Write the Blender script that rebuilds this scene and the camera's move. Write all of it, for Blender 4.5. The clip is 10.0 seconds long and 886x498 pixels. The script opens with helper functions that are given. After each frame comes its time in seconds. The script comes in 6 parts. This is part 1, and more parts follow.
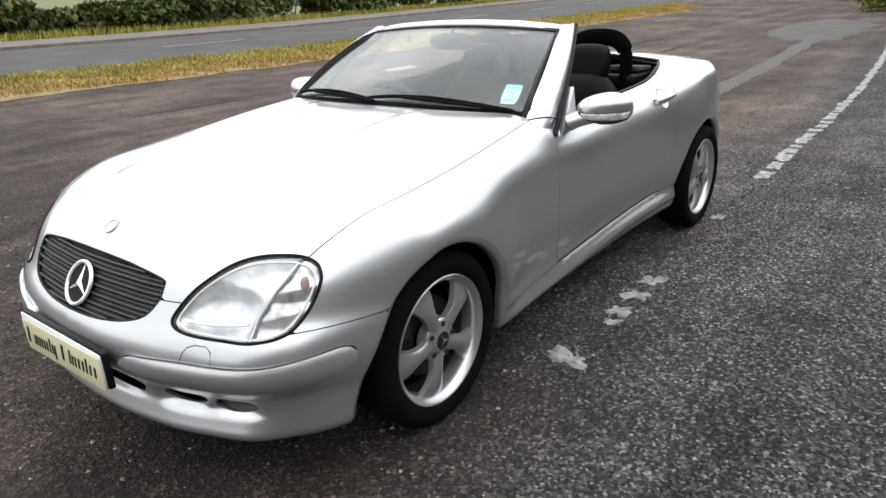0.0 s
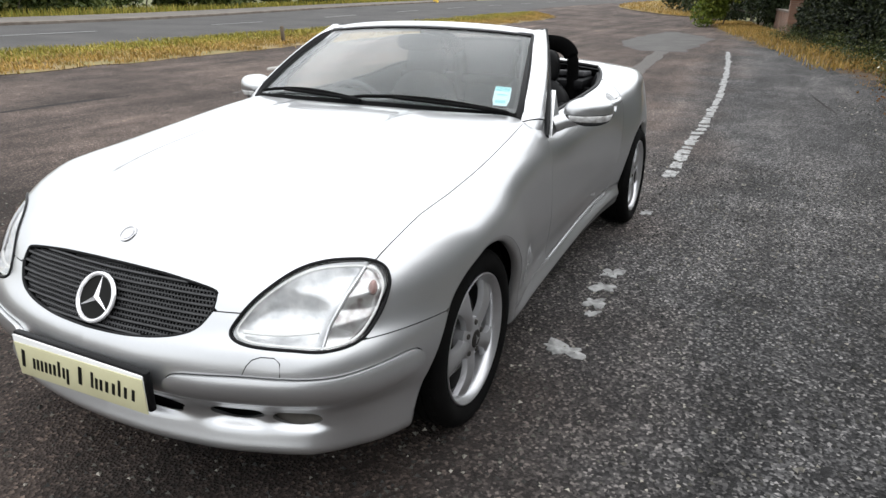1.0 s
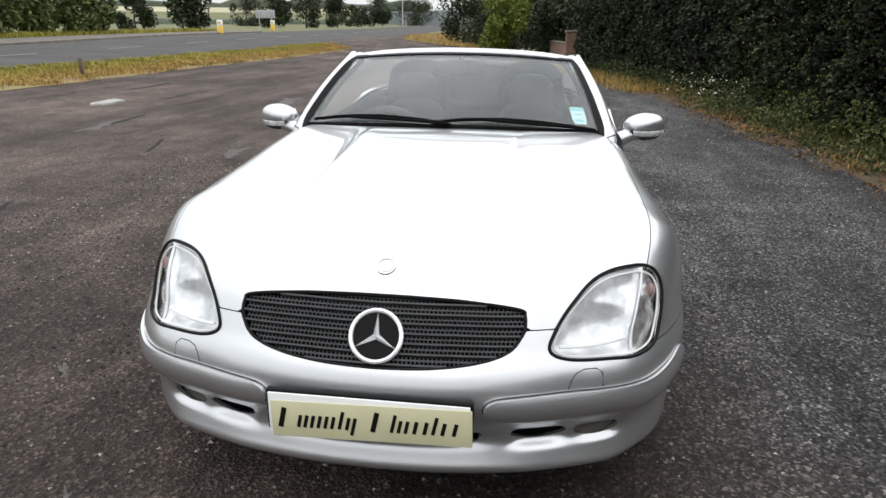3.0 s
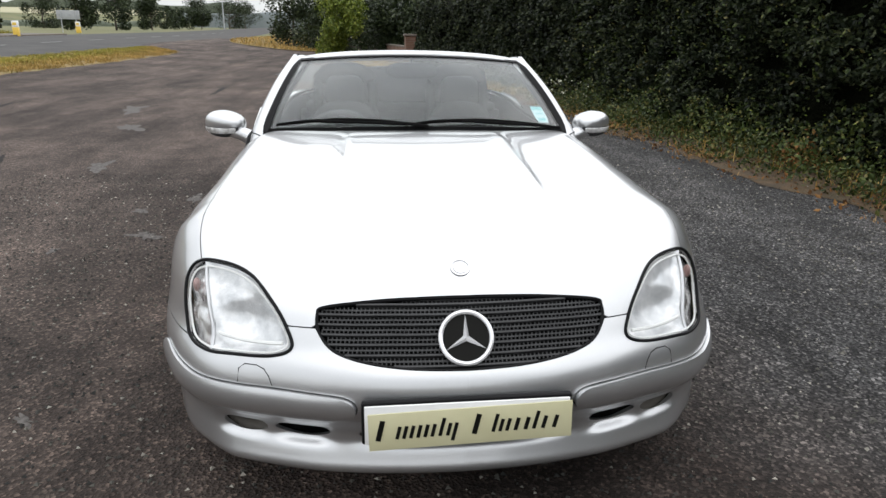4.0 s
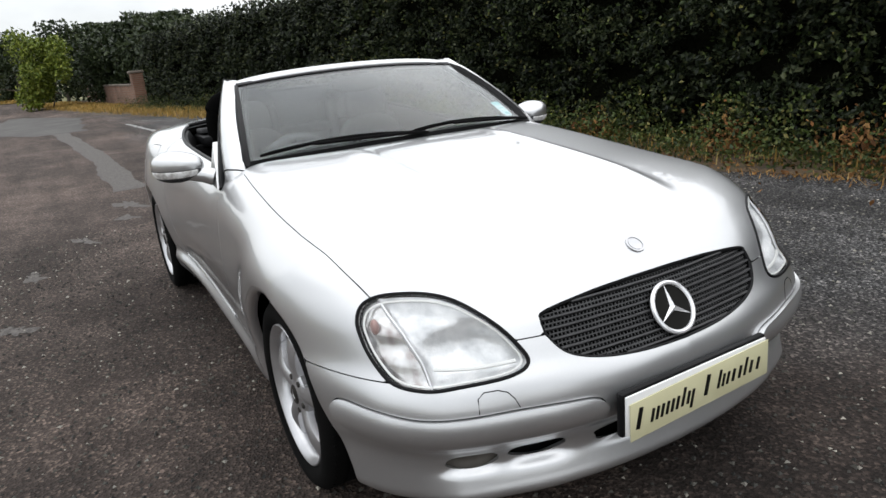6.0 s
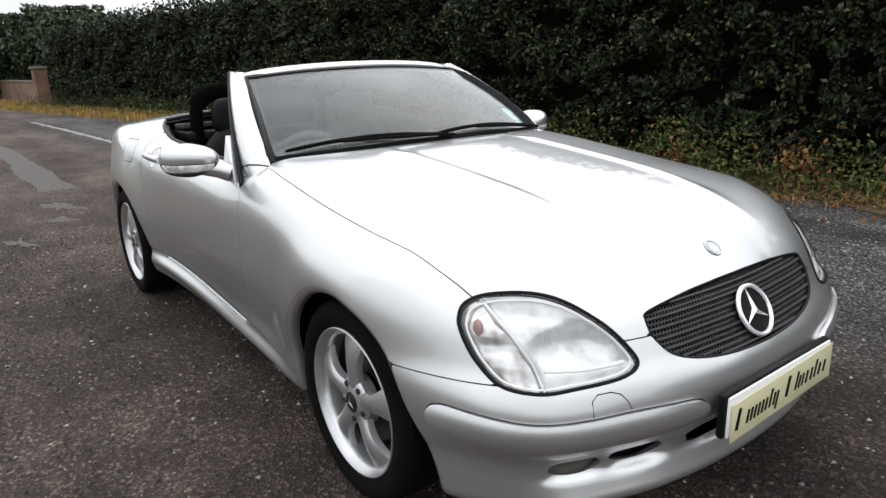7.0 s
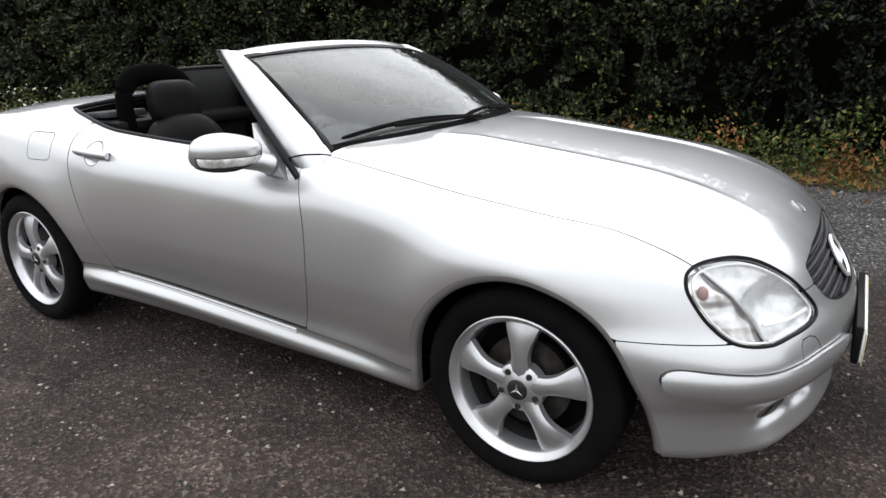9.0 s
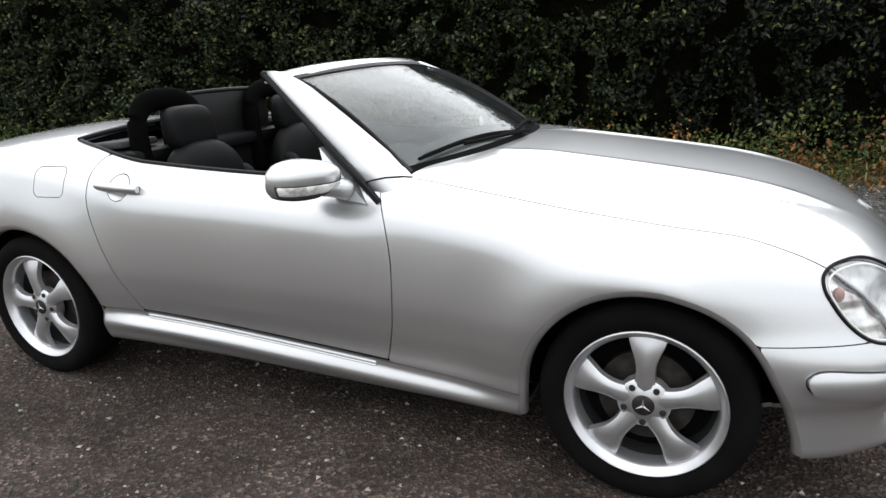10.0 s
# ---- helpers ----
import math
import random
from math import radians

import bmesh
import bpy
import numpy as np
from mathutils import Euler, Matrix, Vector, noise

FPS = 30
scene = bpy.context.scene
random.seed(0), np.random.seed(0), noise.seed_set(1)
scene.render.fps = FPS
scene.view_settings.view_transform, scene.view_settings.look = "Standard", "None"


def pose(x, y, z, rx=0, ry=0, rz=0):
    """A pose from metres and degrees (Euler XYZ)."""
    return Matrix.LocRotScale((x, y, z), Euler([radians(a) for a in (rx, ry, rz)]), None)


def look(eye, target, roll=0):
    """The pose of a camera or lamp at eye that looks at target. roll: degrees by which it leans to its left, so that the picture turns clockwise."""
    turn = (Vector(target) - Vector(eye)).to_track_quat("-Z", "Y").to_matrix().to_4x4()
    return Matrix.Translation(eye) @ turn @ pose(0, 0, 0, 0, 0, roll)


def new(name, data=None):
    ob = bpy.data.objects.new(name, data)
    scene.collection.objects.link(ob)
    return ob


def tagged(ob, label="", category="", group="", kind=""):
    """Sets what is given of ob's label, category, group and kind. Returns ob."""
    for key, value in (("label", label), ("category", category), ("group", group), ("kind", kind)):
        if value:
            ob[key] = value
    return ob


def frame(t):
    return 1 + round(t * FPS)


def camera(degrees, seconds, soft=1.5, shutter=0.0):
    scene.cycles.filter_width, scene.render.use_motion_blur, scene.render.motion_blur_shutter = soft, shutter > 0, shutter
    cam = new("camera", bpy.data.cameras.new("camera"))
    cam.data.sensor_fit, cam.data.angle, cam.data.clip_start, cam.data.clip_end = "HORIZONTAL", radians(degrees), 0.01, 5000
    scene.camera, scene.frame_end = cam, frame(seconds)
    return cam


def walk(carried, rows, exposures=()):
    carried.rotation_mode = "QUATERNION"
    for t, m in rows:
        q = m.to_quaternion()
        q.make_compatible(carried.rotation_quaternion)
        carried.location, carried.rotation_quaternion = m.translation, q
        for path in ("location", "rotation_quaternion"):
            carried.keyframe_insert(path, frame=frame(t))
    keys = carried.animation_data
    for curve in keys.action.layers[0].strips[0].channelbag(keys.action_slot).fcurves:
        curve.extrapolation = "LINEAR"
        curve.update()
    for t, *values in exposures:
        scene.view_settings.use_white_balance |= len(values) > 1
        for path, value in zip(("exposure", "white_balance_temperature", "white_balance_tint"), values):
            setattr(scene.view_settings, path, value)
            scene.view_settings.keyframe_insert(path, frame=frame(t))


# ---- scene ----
cam = camera(67.6, 10.0)
METRES, EYE, TILT, LEAN, TURN = 5.872, 1.349, 0.0, 0.0, 127.7
ROWS = [
    (0.0, 0.0, 0.0, 0.0, -1.02, -20.38, 2.74),
    (0.5, -0.0389, 0.0042, -0.0008, -8.03, -20.9, 1.05),
    (1.0, -0.0938, 0.0087, 0.0025, -12.7, -20.58, 0.23),
    (1.5, -0.156, 0.0104, 0.0015, -21.47, -22.79, 2.02),
    (2.0, -0.2068, 0.0232, 0.001, -22.8, -17.94, 0.16),
    (2.5, -0.2587, 0.0491, -0.0004, -26.4, -17.95, 0.17),
    (4.0, -0.3887, 0.1445, -0.002, -45.38, -17.81, -0.29),
    (4.5, -0.4302, 0.1818, -0.005, -55.4, -18.84, 1.36),
    (5.0, -0.4581, 0.2234, -0.001, -61.89, -18.25, 3.19),
    (5.5, -0.4716, 0.2685, -0.0029, -65.51, -17.88, 4.69),
    (7.0, -0.499, 0.3886, -0.0115, -75.91, -16.36, 2.16),
    (7.5, -0.5023, 0.432, -0.0118, -79.95, -17.45, -0.55),
    (8.0, -0.5144, 0.4815, -0.0092, -86.83, -18.65, 2.48),
    (8.5, -0.5163, 0.5292, -0.0074, -88.88, -16.81, 2.17),
    (9.0, -0.5047, 0.5792, -0.0087, -97.21, -18.21, 0.96),
    (9.5, -0.4998, 0.6314, -0.0079, -101.34, -17.74, 3.1),
    (10.0, -0.4745, 0.6701, -0.0065, -105.09, -17.13, 2.2),
]
EXPOSE = [(0.0, 0.93), (1.5, 0.89), (2.0, 0.86), (2.5, 0.75), (5.0, 0.62), (7.5, 0.71), (10.0, 0.90)]
walk(cam, [(t, pose(0, 0, -0.009, 0.5, 0, 0) @ pose(1.557, 2.037, EYE, TILT, LEAN, TURN) @ pose(METRES * x, METRES * y, METRES * z, 90 + pitch, roll, yaw)) for t, x, y, z, yaw, pitch, roll in ROWS], EXPOSE)

# ---- world, sun, exposure ----
world = bpy.data.worlds.new("overcast_sky")
scene.world = world
world.use_nodes = True
wn, wl = world.node_tree.nodes, world.node_tree.links
wn.clear()
w_out = wn.new("ShaderNodeOutputWorld")
w_bg = wn.new("ShaderNodeBackground")
w_sky = wn.new("ShaderNodeTexSky")
w_sky.sky_type = "NISHITA"
w_sky.sun_disc = False
w_sky.sun_elevation = radians(52)
w_sky.sun_rotation = radians(333)
w_coord = wn.new("ShaderNodeTexCoord")
w_map = wn.new("ShaderNodeMapping")
w_map.inputs["Scale"].default_value = (1.0, 1.0, 2.2)
w_noise = wn.new("ShaderNodeTexNoise")
w_noise.inputs["Scale"].default_value = 1.6
w_noise.inputs["Detail"].default_value = 6.0
w_noise.inputs["Roughness"].default_value = 0.55
w_ramp = wn.new("ShaderNodeValToRGB")
w_ramp.color_ramp.elements[0].position = 0.36
w_ramp.color_ramp.elements[0].color = (6.2, 6.4, 6.6, 1)
w_ramp.color_ramp.elements[1].position = 0.64
w_ramp.color_ramp.elements[1].color = (10.2, 10.35, 10.5, 1)
w_mix = wn.new("ShaderNodeMixRGB")
w_mix.inputs["Fac"].default_value = 0.86
wl.new(w_coord.outputs["Generated"], w_map.inputs["Vector"])
wl.new(w_map.outputs["Vector"], w_noise.inputs["Vector"])
wl.new(w_noise.outputs["Fac"], w_ramp.inputs["Fac"])
wl.new(w_sky.outputs["Color"], w_mix.inputs["Color1"])
wl.new(w_ramp.outputs["Color"], w_mix.inputs["Color2"])
# an overcast sky is brighter overhead than at the horizon
w_split = wn.new("ShaderNodeSeparateXYZ")
w_rise = wn.new("ShaderNodeMapRange")
w_rise.inputs["To Min"].default_value = 0.62
w_rise.inputs["To Max"].default_value = 1.34
w_scale = wn.new("ShaderNodeVectorMath")
w_scale.operation = "SCALE"
wl.new(w_coord.outputs["Generated"], w_split.inputs["Vector"])
wl.new(w_split.outputs["Z"], w_rise.inputs["Value"])
wl.new(w_mix.outputs["Color"], w_scale.inputs[0])
wl.new(w_rise.outputs["Result"], w_scale.inputs["Scale"])
wl.new(w_scale.outputs["Vector"], w_bg.inputs["Color"])
w_bg.inputs["Strength"].default_value = 0.13
wl.new(w_bg.outputs["Background"], w_out.inputs["Surface"])

sun = new("sun", bpy.data.lights.new("sun", "SUN"))
sun.data.energy = 0.5
sun.data.angle = radians(165)
sun.data.color = (1.0, 0.97, 0.92)
sun.matrix_world = look((-6, 12, 18), (0, 0, 0))


# ---- materials ----
def material(name, base, rough=0.6, metal=0.0, **extra):
    m = bpy.data.materials.new(name)
    m.use_nodes = True
    b = m.node_tree.nodes["Principled BSDF"]
    b.inputs["Base Color"].default_value = (*base, 1)
    b.inputs["Roughness"].default_value = rough
    b.inputs["Metallic"].default_value = metal
    for key, value in extra.items():
        b.inputs[key.replace("_", " ")].default_value = value
    return m


def matt(m, level=0.15):
    m.node_tree.nodes["Principled BSDF"].inputs["Specular IOR Level"].default_value = level
    return m


def node(m, kind, **inputs):
    n = m.node_tree.nodes.new(kind)
    for key, value in inputs.items():
        n.inputs[key.replace("_", " ")].default_value = value
    return n


def link(m, a, out, b, inp):
    m.node_tree.links.new(a.outputs[out], b.inputs[inp])


def ramp(m, src, out, stops):
    r = m.node_tree.nodes.new("ShaderNodeValToRGB")
    while len(r.color_ramp.elements) < len(stops):
        r.color_ramp.elements.new(0.5)
    for e, (p, c) in zip(r.color_ramp.elements, stops):
        e.position, e.color = p, (*c, 1)
    link(m, src, out, r, "Fac")
    return r


def bsdf(m):
    return m.node_tree.nodes["Principled BSDF"]


def noise_node(m, scale, detail=4.0, rough=0.55, which="Object"):
    c = m.node_tree.nodes.new("ShaderNodeTexCoord")
    n = node(m, "ShaderNodeTexNoise", Scale=scale, Detail=detail, Roughness=rough)
    link(m, c, which, n, "Vector")
    return n


def bump(m, src, out, strength, distance):
    n = node(m, "ShaderNodeBump", Strength=strength, Distance=distance)
    link(m, src, out, n, "Height")
    link(m, n, "Normal", bsdf(m), "Normal")
    return n


def varied(name, stops, scale, rough=0.7, bump_scale=0.0, bump_strength=0.3, bump_distance=0.004, metal=0.0, **extra):
    """A material whose colour wanders through stops on noise, with a finer relief."""
    m = material(name, stops[0][1], rough, metal, **extra)
    r = ramp(m, noise_node(m, scale), "Fac", stops)
    link(m, r, "Color", bsdf(m), "Base Color")
    if bump_scale:
        bump(m, noise_node(m, bump_scale), "Fac", bump_strength, bump_distance)
    return m


def mixed(m, a, a_out, b, b_out, fac=0.5, fac_src=None, mode="MIX"):
    n = m.node_tree.nodes.new("ShaderNodeMixRGB")
    n.blend_type = mode
    n.inputs["Fac"].default_value = fac
    if fac_src:
        link(m, fac_src[0], fac_src[1], n, "Fac")
    link(m, a, a_out, n, "Color1")
    link(m, b, b_out, n, "Color2")
    return n


def silver_paint():
    m = material("silver_metallic_paint", (0.58, 0.585, 0.59), 0.36, 0.86, Coat_Weight=1.0, Coat_Roughness=0.025)
    haze = ramp(m, noise_node(m, 2.3, 6, 0.6), "Fac", [(0.3, (0.31, 0.31, 0.31)), (0.75, (0.38, 0.38, 0.38))])
    link(m, haze, "Color", bsdf(m), "Roughness")
    flake = ramp(m, noise_node(m, 900, 1, 0.5), "Fac", [(0.3, (0.54, 0.545, 0.55)), (0.7, (0.62, 0.625, 0.63))])
    link(m, flake, "Color", bsdf(m), "Base Color")
    return m


def tarmac(name, grey, brown):
    """Worn chipped tarmac: dark binder with pale stone chips, in patches of two tones."""
    m = matt(material(name, grey, 0.9), 0.2)
    c = m.node_tree.nodes.new("ShaderNodeTexCoord")
    vor = node(m, "ShaderNodeTexVoronoi", Scale=95.0)
    link(m, c, "Object", vor, "Vector")
    chip = m.node_tree.nodes.new("ShaderNodeSeparateColor")
    link(m, vor, "Color", chip, "Color")
    chips = ramp(m, chip, "Red", [(0.0, (0.10, 0.10, 0.10)), (0.45, (0.45, 0.45, 0.45)), (0.78, (1.25, 1.25, 1.24)), (0.93, (2.4, 2.37, 2.3)), (1.0, (4.2, 4.1, 3.95))])
    where = m.node_tree.nodes.new("ShaderNodeSeparateXYZ")
    link(m, c, "Object", where, "Vector")
    big = noise_node(m, 0.55, 5, 0.6)
    shift = node(m, "ShaderNodeMath")
    shift.operation = "MULTIPLY_ADD"
    shift.inputs[1].default_value = 3.2
    link(m, big, "Fac", shift, 0)
    # the darker brown tone reaches farther left ahead of the car
    nose = node(m, "ShaderNodeMapRange")
    nose.inputs["From Min"].default_value = -0.4
    nose.inputs["From Max"].default_value = 1.8
    nose.inputs["To Max"].default_value = -1.5
    link(m, where, "X", nose, "Value")
    across = node(m, "ShaderNodeMath")
    link(m, where, "Y", across, 0)
    link(m, nose, "Result", across, 1)
    link(m, across, "Value", shift, 2)
    side = node(m, "ShaderNodeMapRange")
    side.inputs["From Min"].default_value = 1.7
    side.inputs["From Max"].default_value = 3.1
    link(m, shift, "Value", side, "Value")
    # the brown falls to half its value from the tail to the nose
    along_x = node(m, "ShaderNodeMapRange")
    along_x.inputs["From Min"].default_value = -2.6
    along_x.inputs["From Max"].default_value = 0.6
    link(m, where, "X", along_x, "Value")
    brown_tone = ramp(m, along_x, "Result", [(0.0, tuple(2.0 * v for v in brown)), (1.0, brown)])
    stone = ramp(m, side, "Result", [(0.0, grey), (1.0, grey)])
    zone = mixed(m, brown_tone, "Color", stone, "Color", 0.5, (side, "Result"))
    stain = ramp(m, noise_node(m, 2.6, 6, 0.65), "Fac", [(0.32, (0.55, 0.54, 0.53)), (0.6, (1.0, 1.0, 1.0)), (0.8, (1.28, 1.27, 1.25))])
    stretch = node(m, "ShaderNodeMapping")
    stretch.inputs["Scale"].default_value = (0.16, 1.3, 1.0)
    link(m, c, "Object", stretch, "Vector")
    drawn = node(m, "ShaderNodeTexNoise", Scale=1.0, Detail=6.0, Roughness=0.62)
    link(m, stretch, "Vector", drawn, "Vector")
    tracks = ramp(m, drawn, "Fac", [(0.34, (0.50, 0.49, 0.48)), (0.5, (0.95, 0.95, 0.95)), (0.68, (1.5, 1.47, 1.44))])
    a0 = mixed(m, zone, "Color", stain, "Color", 0.8, mode="MULTIPLY")
    a = mixed(m, a0, "Color", tracks, "Color", 0.85, mode="MULTIPLY")
    broad = ramp(m, noise_node(m, 0.33, 5, 0.65), "Fac", [(0.36, (0.66, 0.65, 0.65)), (0.5, (1.0, 1.0, 1.0)), (0.64, (1.55, 1.52, 1.50))])
    a = mixed(m, a, "Color", broad, "Color", 0.8, mode="MULTIPLY")
    much = node(m, "ShaderNodeMapRange")
    much.inputs["To Min"].default_value = 0.55
    much.inputs["To Max"].default_value = 0.92
    link(m, side, "Result", much, "Value")
    b = mixed(m, a, "Color", chips, "Color", 0.85, (much, "Result"), mode="MULTIPLY")
    link(m, b, "Color", bsdf(m), "Base Color")
    fine = noise_node(m, 60, 3, 0.6)
    h = mixed(m, vor, "Distance", fine, "Fac", 0.4)
    bump(m, h, "Color", 0.9, 0.012)
    return m


PAINT = silver_paint()
BLACK = material("black_plastic", (0.006, 0.006, 0.0065), 0.5)
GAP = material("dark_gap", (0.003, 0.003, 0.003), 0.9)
RUBBER = varied("tyre_rubber", [(0.3, (0.002, 0.002, 0.002)), (0.7, (0.0045, 0.0043, 0.004))], 9, 0.95, 80, 0.2, 0.002)
TRIM = material("black_satin_trim", (0.007, 0.007, 0.0075), 0.4)
ALLOY = varied("silver_alloy", [(0.3, (0.50, 0.50, 0.51)), (0.7, (0.60, 0.60, 0.61))], 14, 0.30, 0, metal=0.8)
STEEL = varied("brake_steel", [(0.3, (0.025, 0.022, 0.02)), (0.7, (0.06, 0.055, 0.05))], 25, 0.5, metal=0.7)
for dull in (RUBBER, BLACK, TRIM, GAP):
    matt(dull, 0.10)
AMBER = material("reddish_bulb", (0.34, 0.21, 0.19), 0.3)
BRIGHT = varied("polished_bright_metal", [(0.3, (0.80, 0.80, 0.81)), (0.7, (0.90, 0.90, 0.91))], 20, 0.22, metal=0.55)
CHROME = material("chrome", (0.82, 0.83, 0.84), 0.12, 1.0)
LEATHER = varied("black_leather", [(0.3, (0.0025, 0.0025, 0.0027)), (0.7, (0.0045, 0.0045, 0.0047))], 6, 0.5, 160, 0.25, 0.002)
GREYCLOTH = varied("grey_trim", [(0.3, (0.05, 0.05, 0.052)), (0.7, (0.09, 0.09, 0.092))], 8, 0.75, 200, 0.2, 0.002)
DASH = varied("dark_dashboard_plastic", [(0.3, (0.010, 0.0105, 0.011)), (0.7, (0.016, 0.0165, 0.017))], 5, 0.7, 260, 0.3, 0.002)
for dull in (LEATHER, DASH, GREYCLOTH):
    matt(dull, 0.10)
CREAM = varied("cream_plate", [(0.3, (0.56, 0.53, 0.33)), (0.7, (0.62, 0.59, 0.38))], 8, 0.4)
WHITEP = varied("white_plate", [(0.3, (0.74, 0.74, 0.73)), (0.7, (0.80, 0.80, 0.79))], 8, 0.45)
INK = matt(material("black_ink", (0.006, 0.006, 0.005), 0.55), 0.12)
PAPER = material("pale_blue_sticker", (0.22, 0.50, 0.53), 0.6)
PAPERW = material("white_sticker", (0.50, 0.64, 0.66), 0.6)
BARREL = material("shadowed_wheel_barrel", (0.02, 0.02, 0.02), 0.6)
HOOP = matt(material("matt_black_padding", (0.002, 0.002, 0.002), 0.95), 0.03)
SLAT = varied("dark_grey_slats", [(0.3, (0.026, 0.026, 0.027)), (0.7, (0.040, 0.040, 0.041))], 20, 0.5)
INDICATOR = varied("clear_indicator_lens", [(0.30, (0.30, 0.25, 0.24)), (0.5, (0.62, 0.61, 0.60)), (0.7, (0.85, 0.85, 0.85))], 26, 0.2, metal=0.7)
WHITELENS = varied("clear_side_indicator", [(0.35, (0.42, 0.40, 0.38)), (0.6, (0.86, 0.86, 0.85))], 30, 0.25)
REFLECT = varied("headlamp_reflector", [(0.35, (0.52, 0.53, 0.54)), (0.65, (0.78, 0.78, 0.78))], 20, 0.30, 22, 0.6, 0.008, metal=0.45)
FOGLENS = varied("fog_lamp_lens", [(0.3, (0.055, 0.048, 0.040)), (0.7, (0.10, 0.090, 0.076))], 20, 0.5)


def glass(name, tint, rough=0.0, mirror=0.04, haze=0.0):
    m = bpy.data.materials.new(name)
    m.use_nodes = True
    nt = m.node_tree
    nt.nodes.clear()
    out = nt.nodes.new("ShaderNodeOutputMaterial")
    clear = nt.nodes.new("ShaderNodeBsdfTransparent")
    clear.inputs["Color"].default_value = (*tint, 1)
    gloss = nt.nodes.new("ShaderNodeBsdfGlossy")
    gloss.inputs["Roughness"].default_value = rough
    edge = nt.nodes.new("ShaderNodeLayerWeight")
    edge.inputs["Blend"].default_value = 0.5
    steep = nt.nodes.new("ShaderNodeMath")
    steep.operation = "POWER"
    steep.inputs[1].default_value = 5.0
    sheen = nt.nodes.new("ShaderNodeMath")
    sheen.operation = "MULTIPLY_ADD"
    sheen.inputs[1].default_value = 1 - mirror
    sheen.inputs[2].default_value = mirror
    nt.links.new(edge.outputs["Facing"], steep.inputs[0])
    nt.links.new(steep.outputs["Value"], sheen.inputs[0])
    mix = nt.nodes.new("ShaderNodeMixShader")
    nt.links.new(sheen.outputs["Value"], mix.inputs["Fac"])
    nt.links.new(clear.outputs["BSDF"], mix.inputs[1])
    nt.links.new(gloss.outputs["BSDF"], mix.inputs[2])
    # pale diffuse film: dust, and the veil of reflected sky put in as colour
    film = nt.nodes.new("ShaderNodeBsdfDiffuse")
    film.inputs["Color"].default_value = (0.75, 0.78, 0.78, 1)
    veiled = nt.nodes.new("ShaderNodeMixShader")
    veiled.inputs["Fac"].default_value = haze
    nt.links.new(mix.outputs["Shader"], veiled.inputs[1])
    nt.links.new(film.outputs["BSDF"], veiled.inputs[2])
    nt.links.new(veiled.outputs["Shader"], out.inputs["Surface"])
    return m


GLASS = glass("tinted_windscreen_glass", (0.95, 0.975, 0.97), 0.0, 0.045, 0.007)
LENS = glass("clear_lamp_lens", (0.98, 0.985, 0.985), 0.02)

TARMAC = tarmac("worn_layby_tarmac", (0.074, 0.0725, 0.073), (0.043, 0.0335, 0.029))
ROADTAR = varied("road_tarmac", [(0.3, (0.058, 0.056, 0.055)), (0.7, (0.084, 0.080, 0.077))], 0.6, 0.85, 40, 0.5, 0.01)
DARKTAR = matt(varied("dark_sunken_tarmac", [(0.3, (0.016, 0.015, 0.014)), (0.7, (0.030, 0.028, 0.026))], 8, 0.95, 50, 0.6, 0.008))
PATCHTAR = varied("pale_repair_tarmac", [(0.38, (0.048, 0.042, 0.038)), (0.62, (0.098, 0.088, 0.080))], 30, 0.9, 60, 0.6, 0.008)
OLDPATCH = varied("old_tarmac_patch", [(0.35, (0.046, 0.042, 0.039)), (0.65, (0.074, 0.069, 0.064))], 1.2, 0.92, 50, 0.6, 0.008)
PAVING = varied("pale_footway", [(0.3, (0.115, 0.105, 0.092)), (0.7, (0.165, 0.150, 0.132))], 1.2, 0.9, 20, 0.4, 0.01)
SLAB = varied("pale_concrete_slab", [(0.3, (0.24, 0.23, 0.21)), (0.7, (0.36, 0.345, 0.32))], 5, 0.9, 40, 0.4, 0.006)
for dull in (ROADTAR, PAVING):
    matt(dull, 0.12)
KERB = varied("concrete_kerb", [(0.3, (0.10, 0.08, 0.065)), (0.7, (0.18, 0.155, 0.13))], 2.2, 0.9, 30, 0.4, 0.006)
LINEPAINT = varied("worn_white_line_paint", [(0.35, (0.13, 0.13, 0.127)), (0.65, (0.34, 0.34, 0.33))], 22, 0.8, 60, 0.6, 0.006)
SOIL = varied("dry_soil_and_straw", [(0.3, (0.12, 0.085, 0.042)), (0.5, (0.23, 0.165, 0.07)), (0.7, (0.16, 0.145, 0.048))], 1.3, 0.95, 18, 0.7, 0.03)
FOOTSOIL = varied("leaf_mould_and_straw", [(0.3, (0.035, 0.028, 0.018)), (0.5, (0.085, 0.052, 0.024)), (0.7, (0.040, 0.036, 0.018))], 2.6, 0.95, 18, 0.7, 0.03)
FIELD = varied("field_grass", [(0.3, (0.07, 0.085, 0.030)), (0.5, (0.13, 0.125, 0.05)), (0.7, (0.085, 0.10, 0.036))], 0.05, 0.95, 4, 0.5, 0.05)
HEDGESHADE = matt(varied("hedge_shade", [(0.3, (0.003, 0.0035, 0.002)), (0.7, (0.006, 0.0065, 0.004))], 3, 1.0, 12, 1.0, 0.1), 0.0)
BARK = varied("bark", [(0.3, (0.05, 0.04, 0.03)), (0.7, (0.11, 0.09, 0.07))], 6, 0.9, 30, 0.8, 0.02)
TIMBER = varied("weathered_timber", [(0.3, (0.06, 0.045, 0.03)), (0.7, (0.13, 0.10, 0.07))], 4, 0.9, 40, 0.5, 0.006)
YELLOW = material("yellow_bollard_plastic", (0.75, 0.50, 0.08), 0.5)
